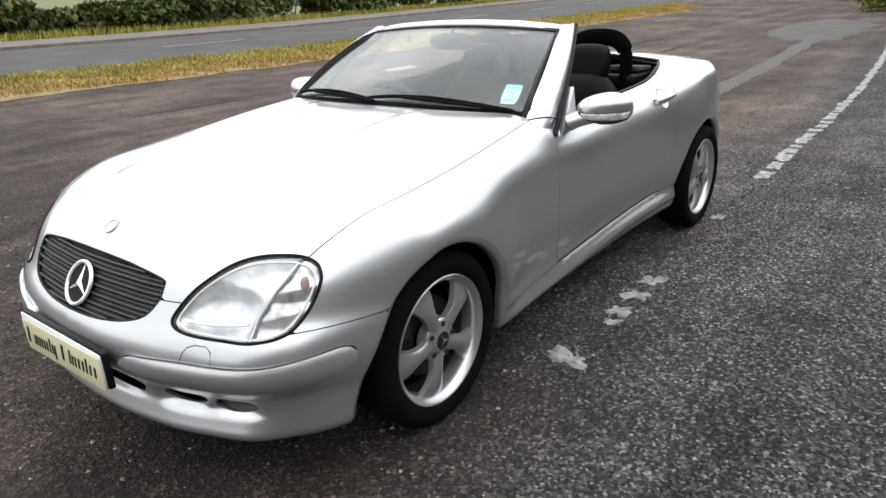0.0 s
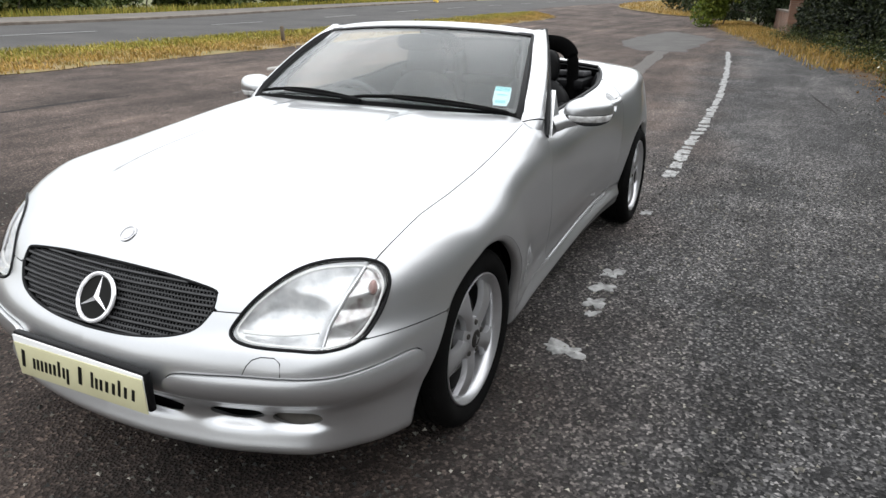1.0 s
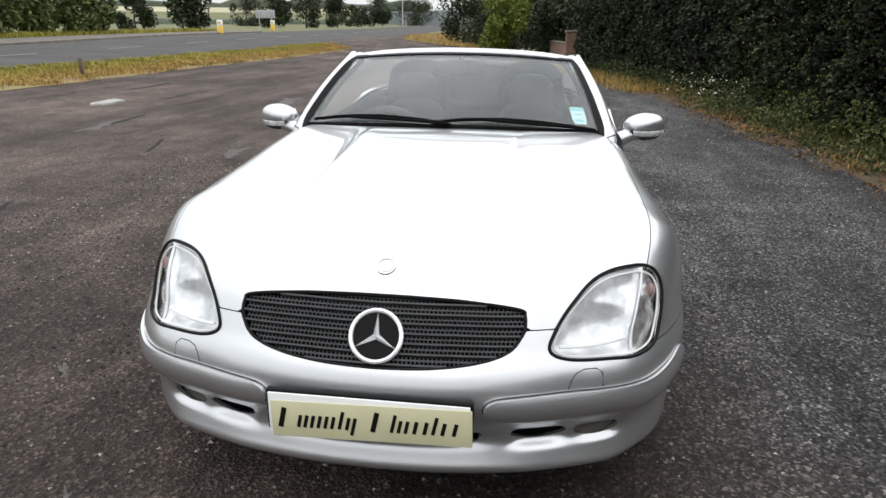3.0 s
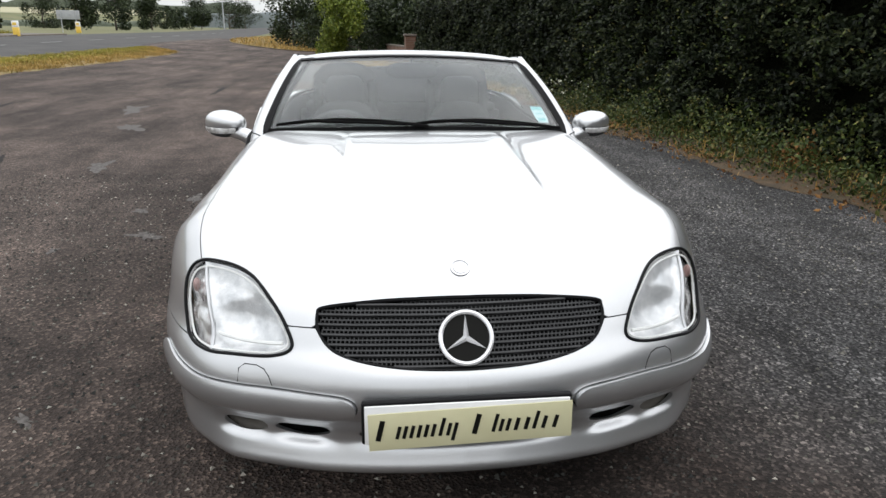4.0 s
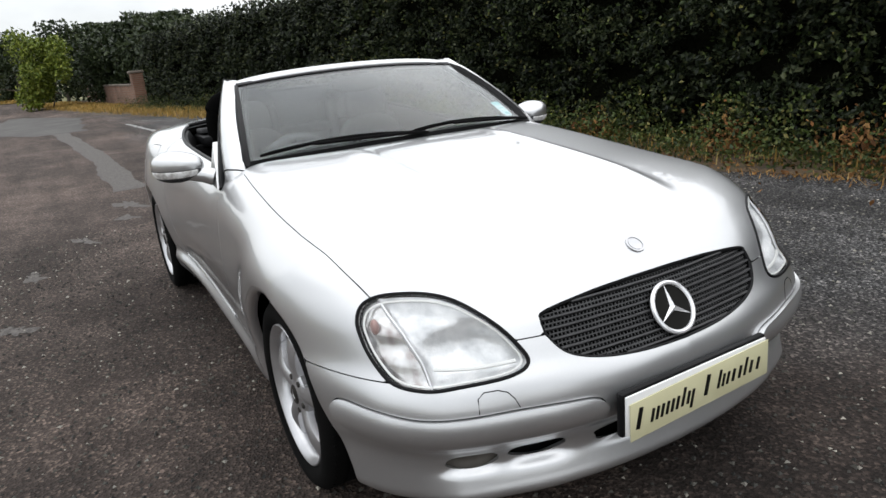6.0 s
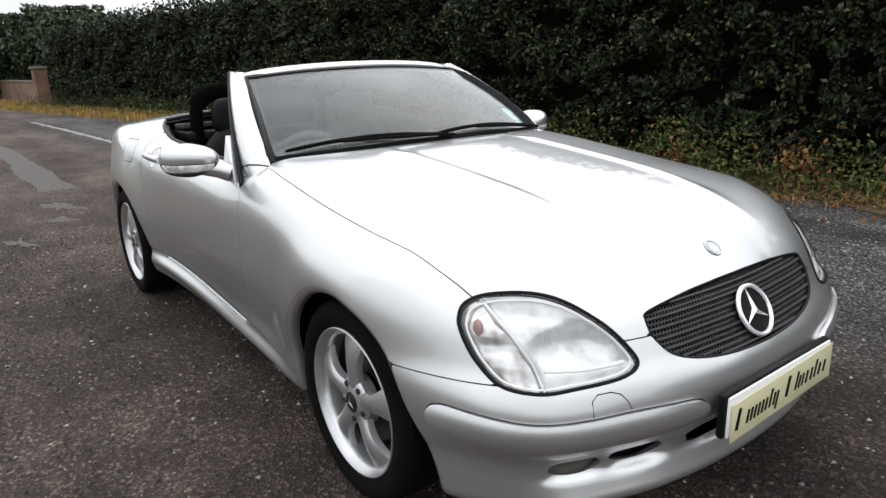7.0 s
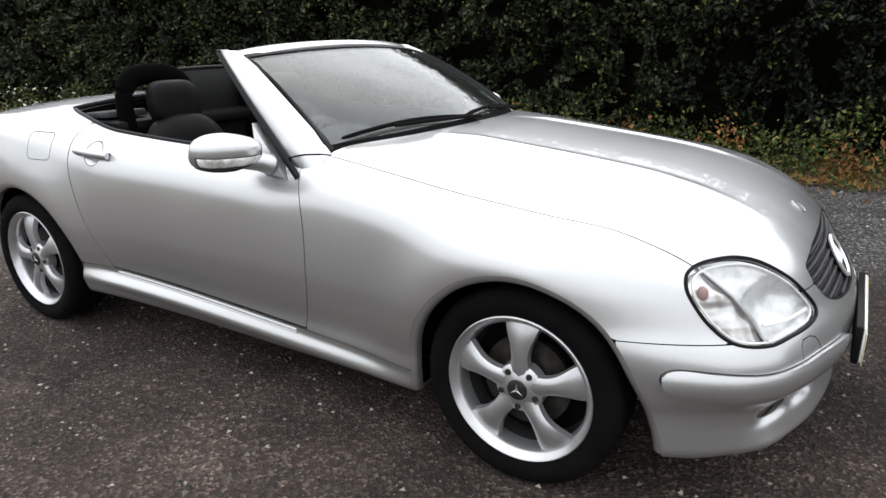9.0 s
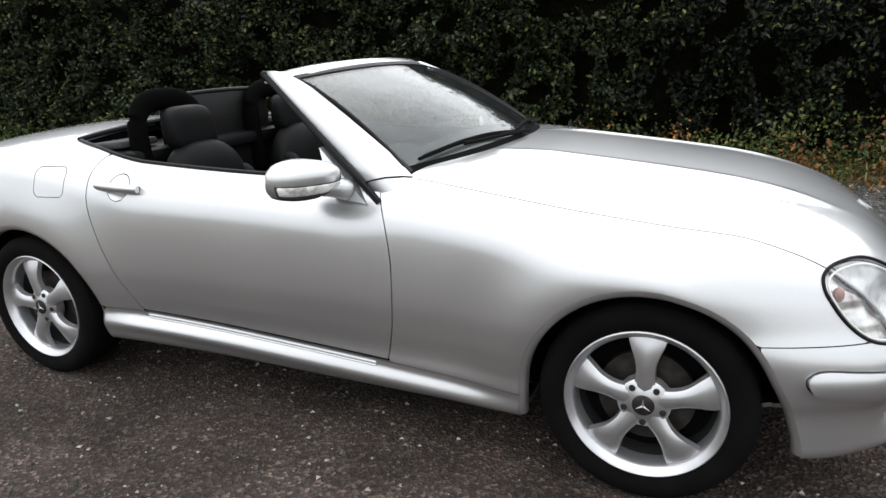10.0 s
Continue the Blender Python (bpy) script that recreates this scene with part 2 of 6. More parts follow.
WHITEPL = material("white_bollard_plastic", (0.78, 0.78, 0.76), 0.5)
SIGNGREY = varied("sign_back_grey", [(0.3, (0.30, 0.31, 0.32)), (0.7, (0.38, 0.39, 0.40))], 3, 0.6)


def leaf_material(name, stops, shine=0.45):
    """Leaves whose colour differs from leaf to leaf."""
    m = material(name, stops[0][1], shine)
    g = m.node_tree.nodes.new("ShaderNodeNewGeometry")
    r = ramp(m, g, "Random Per Island", stops)
    matt(m, 0.18)
    patch = ramp(m, noise_node(m, 1.1, 4), "Fac", [(0.3, (0.6, 0.62, 0.6)), (0.7, (1.25, 1.2, 1.1))])
    x = mixed(m, r, "Color", patch, "Color", 1.0, mode="MULTIPLY")
    link(m, x, "Color", bsdf(m), "Base Color")
    return m


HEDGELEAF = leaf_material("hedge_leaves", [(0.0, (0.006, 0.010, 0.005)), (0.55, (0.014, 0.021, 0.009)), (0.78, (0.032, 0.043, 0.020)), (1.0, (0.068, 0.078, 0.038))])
# darker copy of the hedge leaves, shade put into their colour
SHADELEAF = leaf_material("shaded_hedge_leaves", [(0.0, (0.003, 0.005, 0.003)), (0.55, (0.0065, 0.010, 0.006)), (0.80, (0.016, 0.022, 0.013)), (1.0, (0.042, 0.051, 0.031))])
BRIGHTLEAF = leaf_material("bright_leaves", [(0.0, (0.050, 0.080, 0.010)), (0.6, (0.13, 0.17, 0.022)), (1.0, (0.22, 0.25, 0.05))])
DARKLEAF = leaf_material("dark_tree_leaves", [(0.0, (0.012, 0.021, 0.009)), (0.6, (0.026, 0.038, 0.015)), (1.0, (0.050, 0.066, 0.028))])
SCRUBLEAF = leaf_material("scrub_leaves", [(0.0, (0.028, 0.044, 0.014)), (0.5, (0.070, 0.095, 0.028)), (1.0, (0.14, 0.16, 0.055))])
WEEDLEAF = leaf_material("verge_weeds", [(0.0, (0.018, 0.030, 0.008)), (0.5, (0.044, 0.066, 0.016)), (0.8, (0.078, 0.095, 0.026)), (1.0, (0.15, 0.13, 0.045))])
STRAW = leaf_material("dry_grass", [(0.0, (0.16, 0.125, 0.03)), (0.3, (0.28, 0.185, 0.05)), (0.7, (0.38, 0.235, 0.075)), (1.0, (0.45, 0.33, 0.14))], 0.8)
GREENGRASS = leaf_material("green_grass", [(0.0, (0.13, 0.15, 0.026)), (0.5, (0.24, 0.22, 0.042)), (1.0, (0.36, 0.29, 0.07))], 0.8)
ORANGESTRAW = leaf_material("orange_dead_straw", [(0.0, (0.12, 0.065, 0.022)), (0.5, (0.24, 0.13, 0.042)), (1.0, (0.36, 0.24, 0.10))], 0.8)
RUST = leaf_material("rusty_dead_bracken", [(0.0, (0.10, 0.045, 0.018)), (0.5, (0.19, 0.085, 0.030)), (1.0, (0.30, 0.17, 0.065))], 0.8)
FLOWER = leaf_material("white_flowers", [(0.0, (0.6, 0.6, 0.5)), (1.0, (0.8, 0.8, 0.72))], 0.8)


# ---- building helpers ----
def mesh_ob(name, verts, faces, mat, parent=None, label="", smooth=True):
    me = bpy.data.meshes.new(name)
    me.from_pydata([tuple(v) for v in verts], [], [tuple(f) for f in faces])
    me.update()
    if smooth:
        me.polygons.foreach_set("use_smooth", np.ones(len(me.polygons), dtype=bool))
    me.materials.append(mat)
    ob = new(name, me)
    ob.parent = parent
    if label:
        tagged(ob, label)
    return ob


def part(name, bm, mat, parent=None, label="", smooth=True):
    me = bpy.data.meshes.new(name)
    bmesh.ops.recalc_face_normals(bm, faces=bm.faces)
    bm.to_mesh(me)
    bm.free()
    if smooth:
        me.polygons.foreach_set("use_smooth", np.ones(len(me.polygons), dtype=bool))
        me.set_sharp_from_angle(angle=radians(38))
    me.materials.append(mat)
    ob = new(name, me)
    ob.parent = parent
    if label:
        tagged(ob, label)
    return ob


def thing(name, label, category, m=None, group=""):
    ob = tagged(new(name), label, category, group)
    if m is not None:
        ob.matrix_basis = m
    return ob


def box(size, at=(0, 0, 0), rot=(0, 0, 0), bevel=0.0, segs=2, bm=None):
    bm = bm or bmesh.new()
    made = bmesh.ops.create_cube(bm, size=1.0)["verts"]
    bmesh.ops.transform(bm, matrix=Matrix.Diagonal((*size, 1)), verts=made)
    if bevel:
        edges = {e for v in made for e in v.link_edges}
        made = list({v for f in bmesh.ops.bevel(bm, geom=list(edges), offset=bevel, segments=segs, profile=0.5, affect="EDGES")["faces"] for v in f.verts} | {v for v in made if v.is_valid})
    bmesh.ops.transform(bm, matrix=pose(*at, *rot), verts=[v for v in made if v.is_valid])
    return bm


def lathe(profile, n=48, axis="Y", bm=None):
    """Turns (radius, along) pairs round the axis."""
    bm = bm or bmesh.new()
    rings = []
    for r, a in profile:
        ring = []
        for i in range(n):
            th = 2 * math.pi * i / n
            p = {"Y": (r * math.cos(th), a, r * math.sin(th)), "Z": (r * math.cos(th), r * math.sin(th), a), "X": (a, r * math.cos(th), r * math.sin(th))}[axis]
            ring.append(bm.verts.new(p))
        rings.append(ring)
    for r0, r1 in zip(rings, rings[1:]):
        for i in range(n):
            bm.faces.new((r0[i], r0[(i + 1) % n], r1[(i + 1) % n], r1[i]))
    return bm


def tube(points, radius, n=10, bm=None, flat=1.0, closed=False):
    """A tube along points; flat squashes it upwards."""
    bm = bm or bmesh.new()
    pts = [Vector(p) for p in points]
    rings = []
    count = len(pts)
    for i, p in enumerate(pts):
        if closed:
            d = (pts[(i + 1) % count] - pts[i - 1]).normalized()
        else:
            d = (pts[min(i + 1, count - 1)] - pts[max(i - 1, 0)]).normalized()
        up = Vector((0, 0, 1)) if abs(d.z) < 0.9 else Vector((1, 0, 0))
        s = d.cross(up).normalized()
        u = s.cross(d).normalized()
        r = radius[i] if isinstance(radius, (list, tuple)) else radius
        rings.append([bm.verts.new(p + s * (r * math.cos(a)) + u * (r * flat * math.sin(a))) for a in (2 * math.pi * k / n for k in range(n))])
    pairs = list(zip(rings, rings[1:])) + ([(rings[-1], rings[0])] if closed else [])
    for r0, r1 in pairs:
        for k in range(n):
            bm.faces.new((r0[k], r0[(k + 1) % n], r1[(k + 1) % n], r1[k]))
    if not closed:
        bm.faces.new(rings[0][::-1])
        bm.faces.new(rings[-1])
    return bm


def curve(xs, ys):
    """A smooth function through the pairs, monotone between them."""
    xs, ys = np.array(xs, float), np.array(ys, float)
    d = np.diff(ys) / np.diff(xs)
    m = np.concatenate([[d[0]], (d[:-1] + d[1:]) / 2, [d[-1]]])
    flat = np.concatenate([[False], d[:-1] * d[1:] <= 0, [False]])
    m[flat] = 0

    def f(x):
        x = np.clip(np.asarray(x, float), xs[0], xs[-1])
        i = np.clip(np.searchsorted(xs, x) - 1, 0, len(xs) - 2)
        h = xs[i + 1] - xs[i]
        t = (x - xs[i]) / h
        return (2 * t**3 - 3 * t**2 + 1) * ys[i] + (t**3 - 2 * t**2 + t) * h * m[i] + (3 * t**2 - 2 * t**3) * ys[i + 1] + (t**3 - t**2) * h * m[i + 1]

    return f


# ---- the ground and what lies on it ----
def soft_plus(v, s=1.5):
    return s * np.logaddexp(0, np.asarray(v, float) / s)


def height(x, y):
    """The lay-by is level; the ground climbs gently to the main road and away behind the car."""
    x, y = np.asarray(x, float), np.asarray(y, float)
    up = 0.036 * (soft_plus(-7.5 - y) - soft_plus(-24 - y, 2.0))
    back = 0.012 * (soft_plus(-x - 18, 4) - soft_plus(-x - 400, 10)) / (1 + np.exp(np.clip((y + 7) / (1.5 + 0.02 * np.maximum(-x - 30, 0)), -40, 40)))
    dip = np.where(y < -30, -0.004 * np.maximum(-30 - y, 0) * np.exp(-np.maximum(-30 - y, 0) / 400), 0)
    return up + back + dip


def sheet(name, xs, edge0, edge1, n, lift, mat, label, category="ground", wobble=0.0, parent=None):
    """A strip of ground between the lines y = edge0(x) and y = edge1(x), lying lift above the ground's form."""
    verts, faces = [], []
    for i, x in enumerate(xs):
        a, b = float(edge0(x)), float(edge1(x))
        a += wobble * noise.noise((x * 0.9, a * 0.3, 1.0))+ wobble * 0.6 * noise.noise((x * 3.1, a, 4.0))
        b += wobble * noise.noise((x * 0.9, b * 0.3, 7.0)) + wobble * 0.6 * noise.noise((x * 3.1, b, 9.0))
        for j in range(n + 1):
            y = a + (b - a) * j / n
            verts.append((x, y, float(height(x, y)) + lift))
    for i in range(len(xs) - 1):
        for j in range(n):
            k = i * (n + 1) + j
            faces.append((k, k + n + 1, k + n + 2, k + 1))
    ob = mesh_ob(name, verts, faces, mat, parent)
    return tagged(ob, label, category, kind="structure")


def const(v):
    return lambda x: v


def spaced(lo, hi, near, far):
    """Stations from lo to hi, near apart round the car and farther apart away from it."""
    out, x = [lo], lo
    while x < hi:
        x += near + (far - near) * min(1, abs(x + 2) / 60)
        out.append(min(x, hi))
    return out


g_axis = np.array(sorted({round(s * v, 2) for v in [0, 2, 4, 6, 8, 10, 12, 14, 17, 20, 24, 28, 33, 40, 50, 65, 85, 110, 150, 210, 300, 450, 700, 1100, 1800, 2600] for s in (-1, 1)}))
gv, gf = [], []
for x in g_axis:
    for y in g_axis:
        gv.append((x, y, float(height(x, y)) - 0.03))
ng = len(g_axis)
for i in range(ng - 1):
    for j in range(ng - 1):
        k = i * ng + j
        gf.append((k, k + ng, k + ng + 1, k + 1))
tagged(mesh_ob("ground", gv, gf, FIELD), "wide flat farmland of grass and stubble", "ground", kind="structure")

hedge_edge = curve([-60, -45, -34, -28, -21, -15, -9, -3, 2, 30], [-4.5, -1.2, 0.2, 1.2, 2.4, 3.25, 3.55, 3.9, 4.1, 4.4])
verge_near = curve([-75, -46, -43, -39, -34, -26, -19, -10, 0, 40], [-13.6, -13.4, -12.6, -10.2, -9.6, -9.7, -10.1, -10.0, -10.3, -10.6])
verge_far = curve([-420, -160, -100, -75, -60, -40, -25, -10, 0, 60], [-36, -17.5, -14.0, -12.9, -12.8, -13.2, -13.5, -13.5, -13.5, -13.5])
road_far = curve([-420, -160, -90, -60, -43, -27, -19, -10, 60], [-50, -28.5, -24.4, -24.6, -24.0, -21.9, -20.9, -20.7, -20.7])
straw_apron = curve([-46, -40, -30, -22, -16, -12, 30], [0.3, 0.9, 0.95, 0.8, 0.3, 0.0, 0.0])
layby_xs = spaced(-75, 40, 0.8, 2.5)
sheet("layby_surface", layby_xs, lambda x: verge_near(x) - 0.6, lambda x: hedge_edge(x) + 0.5, 40, 0.0, TARMAC, "worn grey and brown tarmac of a lay-by with loose chippings", "pavement")
sheet("road", spaced(-400, 120, 1.5, 6), lambda x: road_far(x) - 0.4, lambda x: verge_far(x) + 0.3, 12, 0.0, ROADTAR, "grey tarmac main road with a broken white centre line", "road")
verge = sheet("grass_verge", spaced(-44, 40, 0.35, 1.0), lambda x: verge_far(x), lambda x: verge_near(x), 12, 0.012, SOIL, "dry yellow grass verge between lay-by and road", "verge", wobble=0.25)
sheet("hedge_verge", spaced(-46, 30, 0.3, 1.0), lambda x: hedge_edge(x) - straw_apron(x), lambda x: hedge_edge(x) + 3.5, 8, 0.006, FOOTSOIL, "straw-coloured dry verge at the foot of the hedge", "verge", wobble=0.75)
foot = sheet("footway", spaced(-62, 90, 2, 6), lambda x: road_far(x) - 2.9, lambda x: road_far(x) - 0.35, 4, 0.09, PAVING, "pale footway along the far side of the road", "pavement")
kv, kf = [], []
kxs = spaced(-62, 90, 1.0, 4)
for x in kxs:
    y = float(road_far(x))
    for dy, dz in ((0.0, -0.02), (0.0, 0.085), (-0.03, 0.105), (-0.36, 0.105), (-0.36, -0.02)):
        kv.append((x, y + dy, float(height(x, y)) + dz))
for i in range(len(kxs) - 1):
    for j in range(4):
        k = i * 5 + j
        kf.append((k, k + 1, k + 6, k + 5))
tagged(mesh_ob("kerb", kv, kf, KERB, smooth=False), "stained concrete kerb along the far side of the road", "kerb", kind="structure")


def blot(cx, cy, length, width, seed, lift, turn=0.0, n=22, rough=0.25, thick=0.003):
    """An uneven flake with a raised face and a thin rim."""
    r = random.Random(seed)
    ph = [r.uniform(0, 6.28) for _ in range(4)]
    bm = bmesh.new()
    ring0, ring1 = [], []
    for i in range(n):
        a = 2 * math.pi * i / n
        k = 1 + rough * (0.5 * math.sin(2 * a + ph[0]) + 0.4 * math.sin(3 * a + ph[1]) + 0.4 * math.sin(5 * a + ph[2]) + 0.35 * math.sin(8 * a + ph[3]))
        sq = 1 / max(abs(math.cos(a)), abs(math.sin(a)), 0.74)
        u, v = math.cos(a) * sq * k * length / 2, math.sin(a) * sq * k * width / 2
        x = cx + u * math.cos(turn) - v * math.sin(turn)
        y = cy + u * math.sin(turn) + v * math.cos(turn)
        z = float(height(x, y)) + lift
        ring0.append(bm.verts.new((x, y, z)))
        ring1.append(bm.verts.new((x + (cx - x) * 0.03, y + (cy - y) * 0.03, z + thick)))
    for i in range(n):
        bm.faces.new((ring0[i], ring0[(i + 1) % n], ring1[(i + 1) % n], ring1[i]))
    bm.faces.new(ring1)
    return bm


# the worn white line beside the car
line = tagged(new("white_line"), "worn broken white line painted on the tarmac", "road marking", kind="structure")
line_y = curve([-20, -18, -13, -7, -3.8, 0], [0.55, 0.68, 0.93, 1.06, 1.0, 0.98])
rl = random.Random(5)
for cx, cy, l, w in ((-0.56, 0.99, 0.10, 0.15), (-0.94, 1.02, 0.06, 0.05), (-1.06, 1.01, 0.11, 0.08), (-1.26, 1.00, 0.10, 0.10), (-1.47, 1.01, 0.12, 0.09), (-2.64, 1.0, 0.10, 0.06)):
    part("paint_flake", blot(cx, cy, l, w, int(cx * -100), 0.002, rough=0.45), LINEPAINT, line, smooth=False)
x = -3.72
while x > -18.6:
    l = rl.uniform(0.10, 0.30) if x > -8 else rl.uniform(0.25, 0.6)
    part("paint_flake", blot(x - l / 2, float(line_y(x)) + rl.uniform(-0.012, 0.012), l, 0.105 + rl.uniform(-0.02, 0.015), int(-x * 50), 0.002, rough=0.22), LINEPAINT, line, smooth=False)
    x -= l * 0.95 + rl.uniform(0.03, 0.12 if x > -9 else 0.07)


# ---- the car: one smooth form, cut into its panels ----
# x ahead from the front axle, y to the car's left, z up from the ground
bonnet_z = curve([-3.3, -3.1, -2.8, -2.4, -2.0, -1.0, -0.75, -0.4, 0.0, 0.2, 0.4, 0.6, 0.72, 0.85], [0.89, 0.955, 0.995, 1.010, 1.000, 0.968, 0.95, 0.922, 0.882, 0.855, 0.815, 0.752, 0.69, 0.58])
edge_drop = curve([-3.3, -2.4, -1.9, -1.0, -0.7, 0.0, 0.45, 0.8], [0.05, 0.05, 0.065, 0.068, 0.035, 0.055, 0.055, 0.06])
half_width = curve([-3.25, -3.0, -2.7, -2.4, -2.0, -1.4, -0.8, -0.3, 0.0, 0.2, 0.39, 0.6, 0.8], [0.78, 0.845, 0.888, 0.905, 0.866, 0.842, 0.846, 0.858, 0.865, 0.863, 0.853, 0.83, 0.80])
side_in = curve([0.12, 0.20, 0.27, 0.33, 0.42, 0.52, 0.62, 0.72, 0.82, 0.90, 1.0], [0.06, 0.028, 0.018, 0.024, 0.010, 0.0, 0.003, 0.013, 0.032, 0.055, 0.10])
nose_plan = curve([0.0, 0.15, 0.30, 0.40, 0.50, 0.60, 0.68, 0.74, 0.80, 0.85, 0.90], [0.806, 0.800, 0.782, 0.760, 0.722, 0.672, 0.617, 0.553, 0.46, 0.35, 0.20])
nose_lean = curve([0.10, 0.16, 0.19, 0.22, 0.25, 0.28, 0.31, 0.345, 0.358, 0.372, 0.395, 0.42, 0.44, 0.46, 0.475, 0.52, 0.56, 0.60, 0.65, 0.70, 0.76, 0.82, 0.9], [0.14, 0.095, 0.068, 0.056, 0.054, 0.054, 0.052, 0.042, 0.032, 0.020, 0.010, 0.005, 0.004, 0.006, 0.008, 0.022, 0.048, 0.072, 0.105, 0.150, 0.22, 0.34, 0.6])
ledge_out = curve([0.10, 0.15, 0.18, 0.20, 0.22, 0.245, 0.27, 0.29, 0.31], [0.0, 0.010, 0.020, 0.024, 0.022, 0.013, 0.005, 0.001, 0.0])
nose_bulge = curve([0.0, 0.3, 0.5, 0.6, 0.74, 0.8, 0.9], [0.0, 0.0, 0.009, 0.021, 0.040, 0.046, 0.046])
tail_plan = curve([0.0, 0.4, 0.6, 0.75, 0.85, 0.9], [-3.22, -3.19, -3.13, -3.02, -2.88, -2.74])


def smax(a, b, r):
    return np.maximum(a, b) + np.maximum(r - np.abs(a - b), 0) ** 2 / (4 * r)


def arch_ring(x, z, cx):
    r = np.hypot(x - cx, np.maximum(z - 0.30, 0) + 0.0)
    return np.exp(-(((r - 0.370) / np.where(r > 0.370, 0.135, 0.080)) ** 2)) * np.clip((z - 0.15) / 0.2, 0, 1)


def scoop(u, v, cu, cv, hu, hv):
    """One inside a rounded hollow, falling softly to zero past its rim."""
    r = (((u - cu) / hu) ** 4 + ((v - cv) / hv) ** 4) ** 0.25
    return 1 / (1 + np.exp(np.clip((r - 0.86) / 0.14, -40, 40)))


def body(x, y, z):
    """Below zero inside the car's outer form."""
    ay = np.abs(y)
    t = ay / 0.72
    ridge = 0.010 * np.exp(-(((ay - 0.322) / 0.035) ** 2)) * np.clip((0.55 - x) / 0.3, 0, 1) * np.clip((x + 0.62) / 0.2, 0, 1)
    ridge = ridge + 0.010 / (1 + np.exp(np.clip((ay - 0.322) / 0.007, -40, 40))) * np.clip((0.6 - x) / 0.4, 0, 1) * np.clip((x + 0.64) / 0.22, 0, 1)
    top = z - (bonnet_z(x) - edge_drop(x) * t**2.2 + ridge)
    low_line = np.interp(x, [-2.0, -0.3], [0.345, 0.272])
    rocker = np.exp(-(((z - low_line + 0.066) / 0.026) ** 2)) * 0.013 - 0.006 * np.exp(-(((z - low_line + 0.018) / 0.018) ** 2))
    rocker = rocker * np.clip((x + 2.2) / 0.25, 0, 1) * np.clip((-0.25 - x) / 0.25, 0, 1)
    skirt = np.clip((x - 0.30) / 0.12, 0, 1) * (0.012 / (1 + np.exp(np.clip((z - 0.235) / 0.012, -40, 40))) - 0.014)
    bulge = 0.014 / (1 + np.exp(np.clip((z - 0.55) / 0.012, -40, 40))) * np.clip((-2.80 - x) / 0.05, 0, 1)
    side = ay - (half_width(x) + bulge - side_in(z) + rocker + skirt * np.clip((0.46 - z) / 0.06, 0, 1) + 0.029 * arch_ring(x, z, 0.0) + 0.014 * arch_ring(x, z, -2.455))
    shelf = nose_bulge(ay) / (1 + np.exp(np.clip((z - 0.520) / 0.020, -40, 40)))
    ledge = ledge_out(z) * np.clip((0.72 - ay) / 0.09, 0, 1)
    hollow = 0.016 * np.clip((0.50 - ay) / 0.3, 0, 1) / (1 + np.exp(np.clip((0.515 - z) / 0.012, -40, 40)))
    scoops = 0.022 * scoop(ay, z, 0.433, 0.304, 0.082, 0.030) + 0.017 * scoop(ay, z, 0.592, 0.304, 0.073, 0.028) + 0.018 * scoop(ay, z, 0.0, 0.305, 0.285, 0.030)
    cheek = 0.014 * np.exp(-(((ay - 0.70) / 0.11) ** 2) - ((z - 0.63) / 0.085) ** 2)
    front = x - (nose_plan(ay) + cheek + shelf - nose_lean(z) + ledge - hollow - scoops)
    tail_low = 1 / (1 + np.exp(np.clip((z - 0.55) / 0.012, -40, 40)))
    rear = tail_plan(ay) - 0.035 * tail_low + 0.10 * np.clip((z - 0.62) / 0.35, 0, 1) ** 2 + 0.05 * np.clip((0.30 - z) / 0.15, 0, 1) - x
    sill_z = 0.175 + 0.02 * np.clip((-1.0 - x) / 1.2, 0, 1) + 0.02 * np.clip((x - 0.2) / 0.2, 0, 1) - 0.008 * np.clip((x - 0.55) / 0.2, 0, 1)
    bottom = sill_z - z
    f = smax(top, side, 0.17 - 0.10 * np.clip((-1.9 - x) / 0.6, 0, 1) - 0.065 * np.clip((x - 0.05) / 0.3, 0, 1))
    f = smax(f, front, 0.07)
    f = smax(f, rear, 0.10)
    return smax(f, bottom, 0.04)


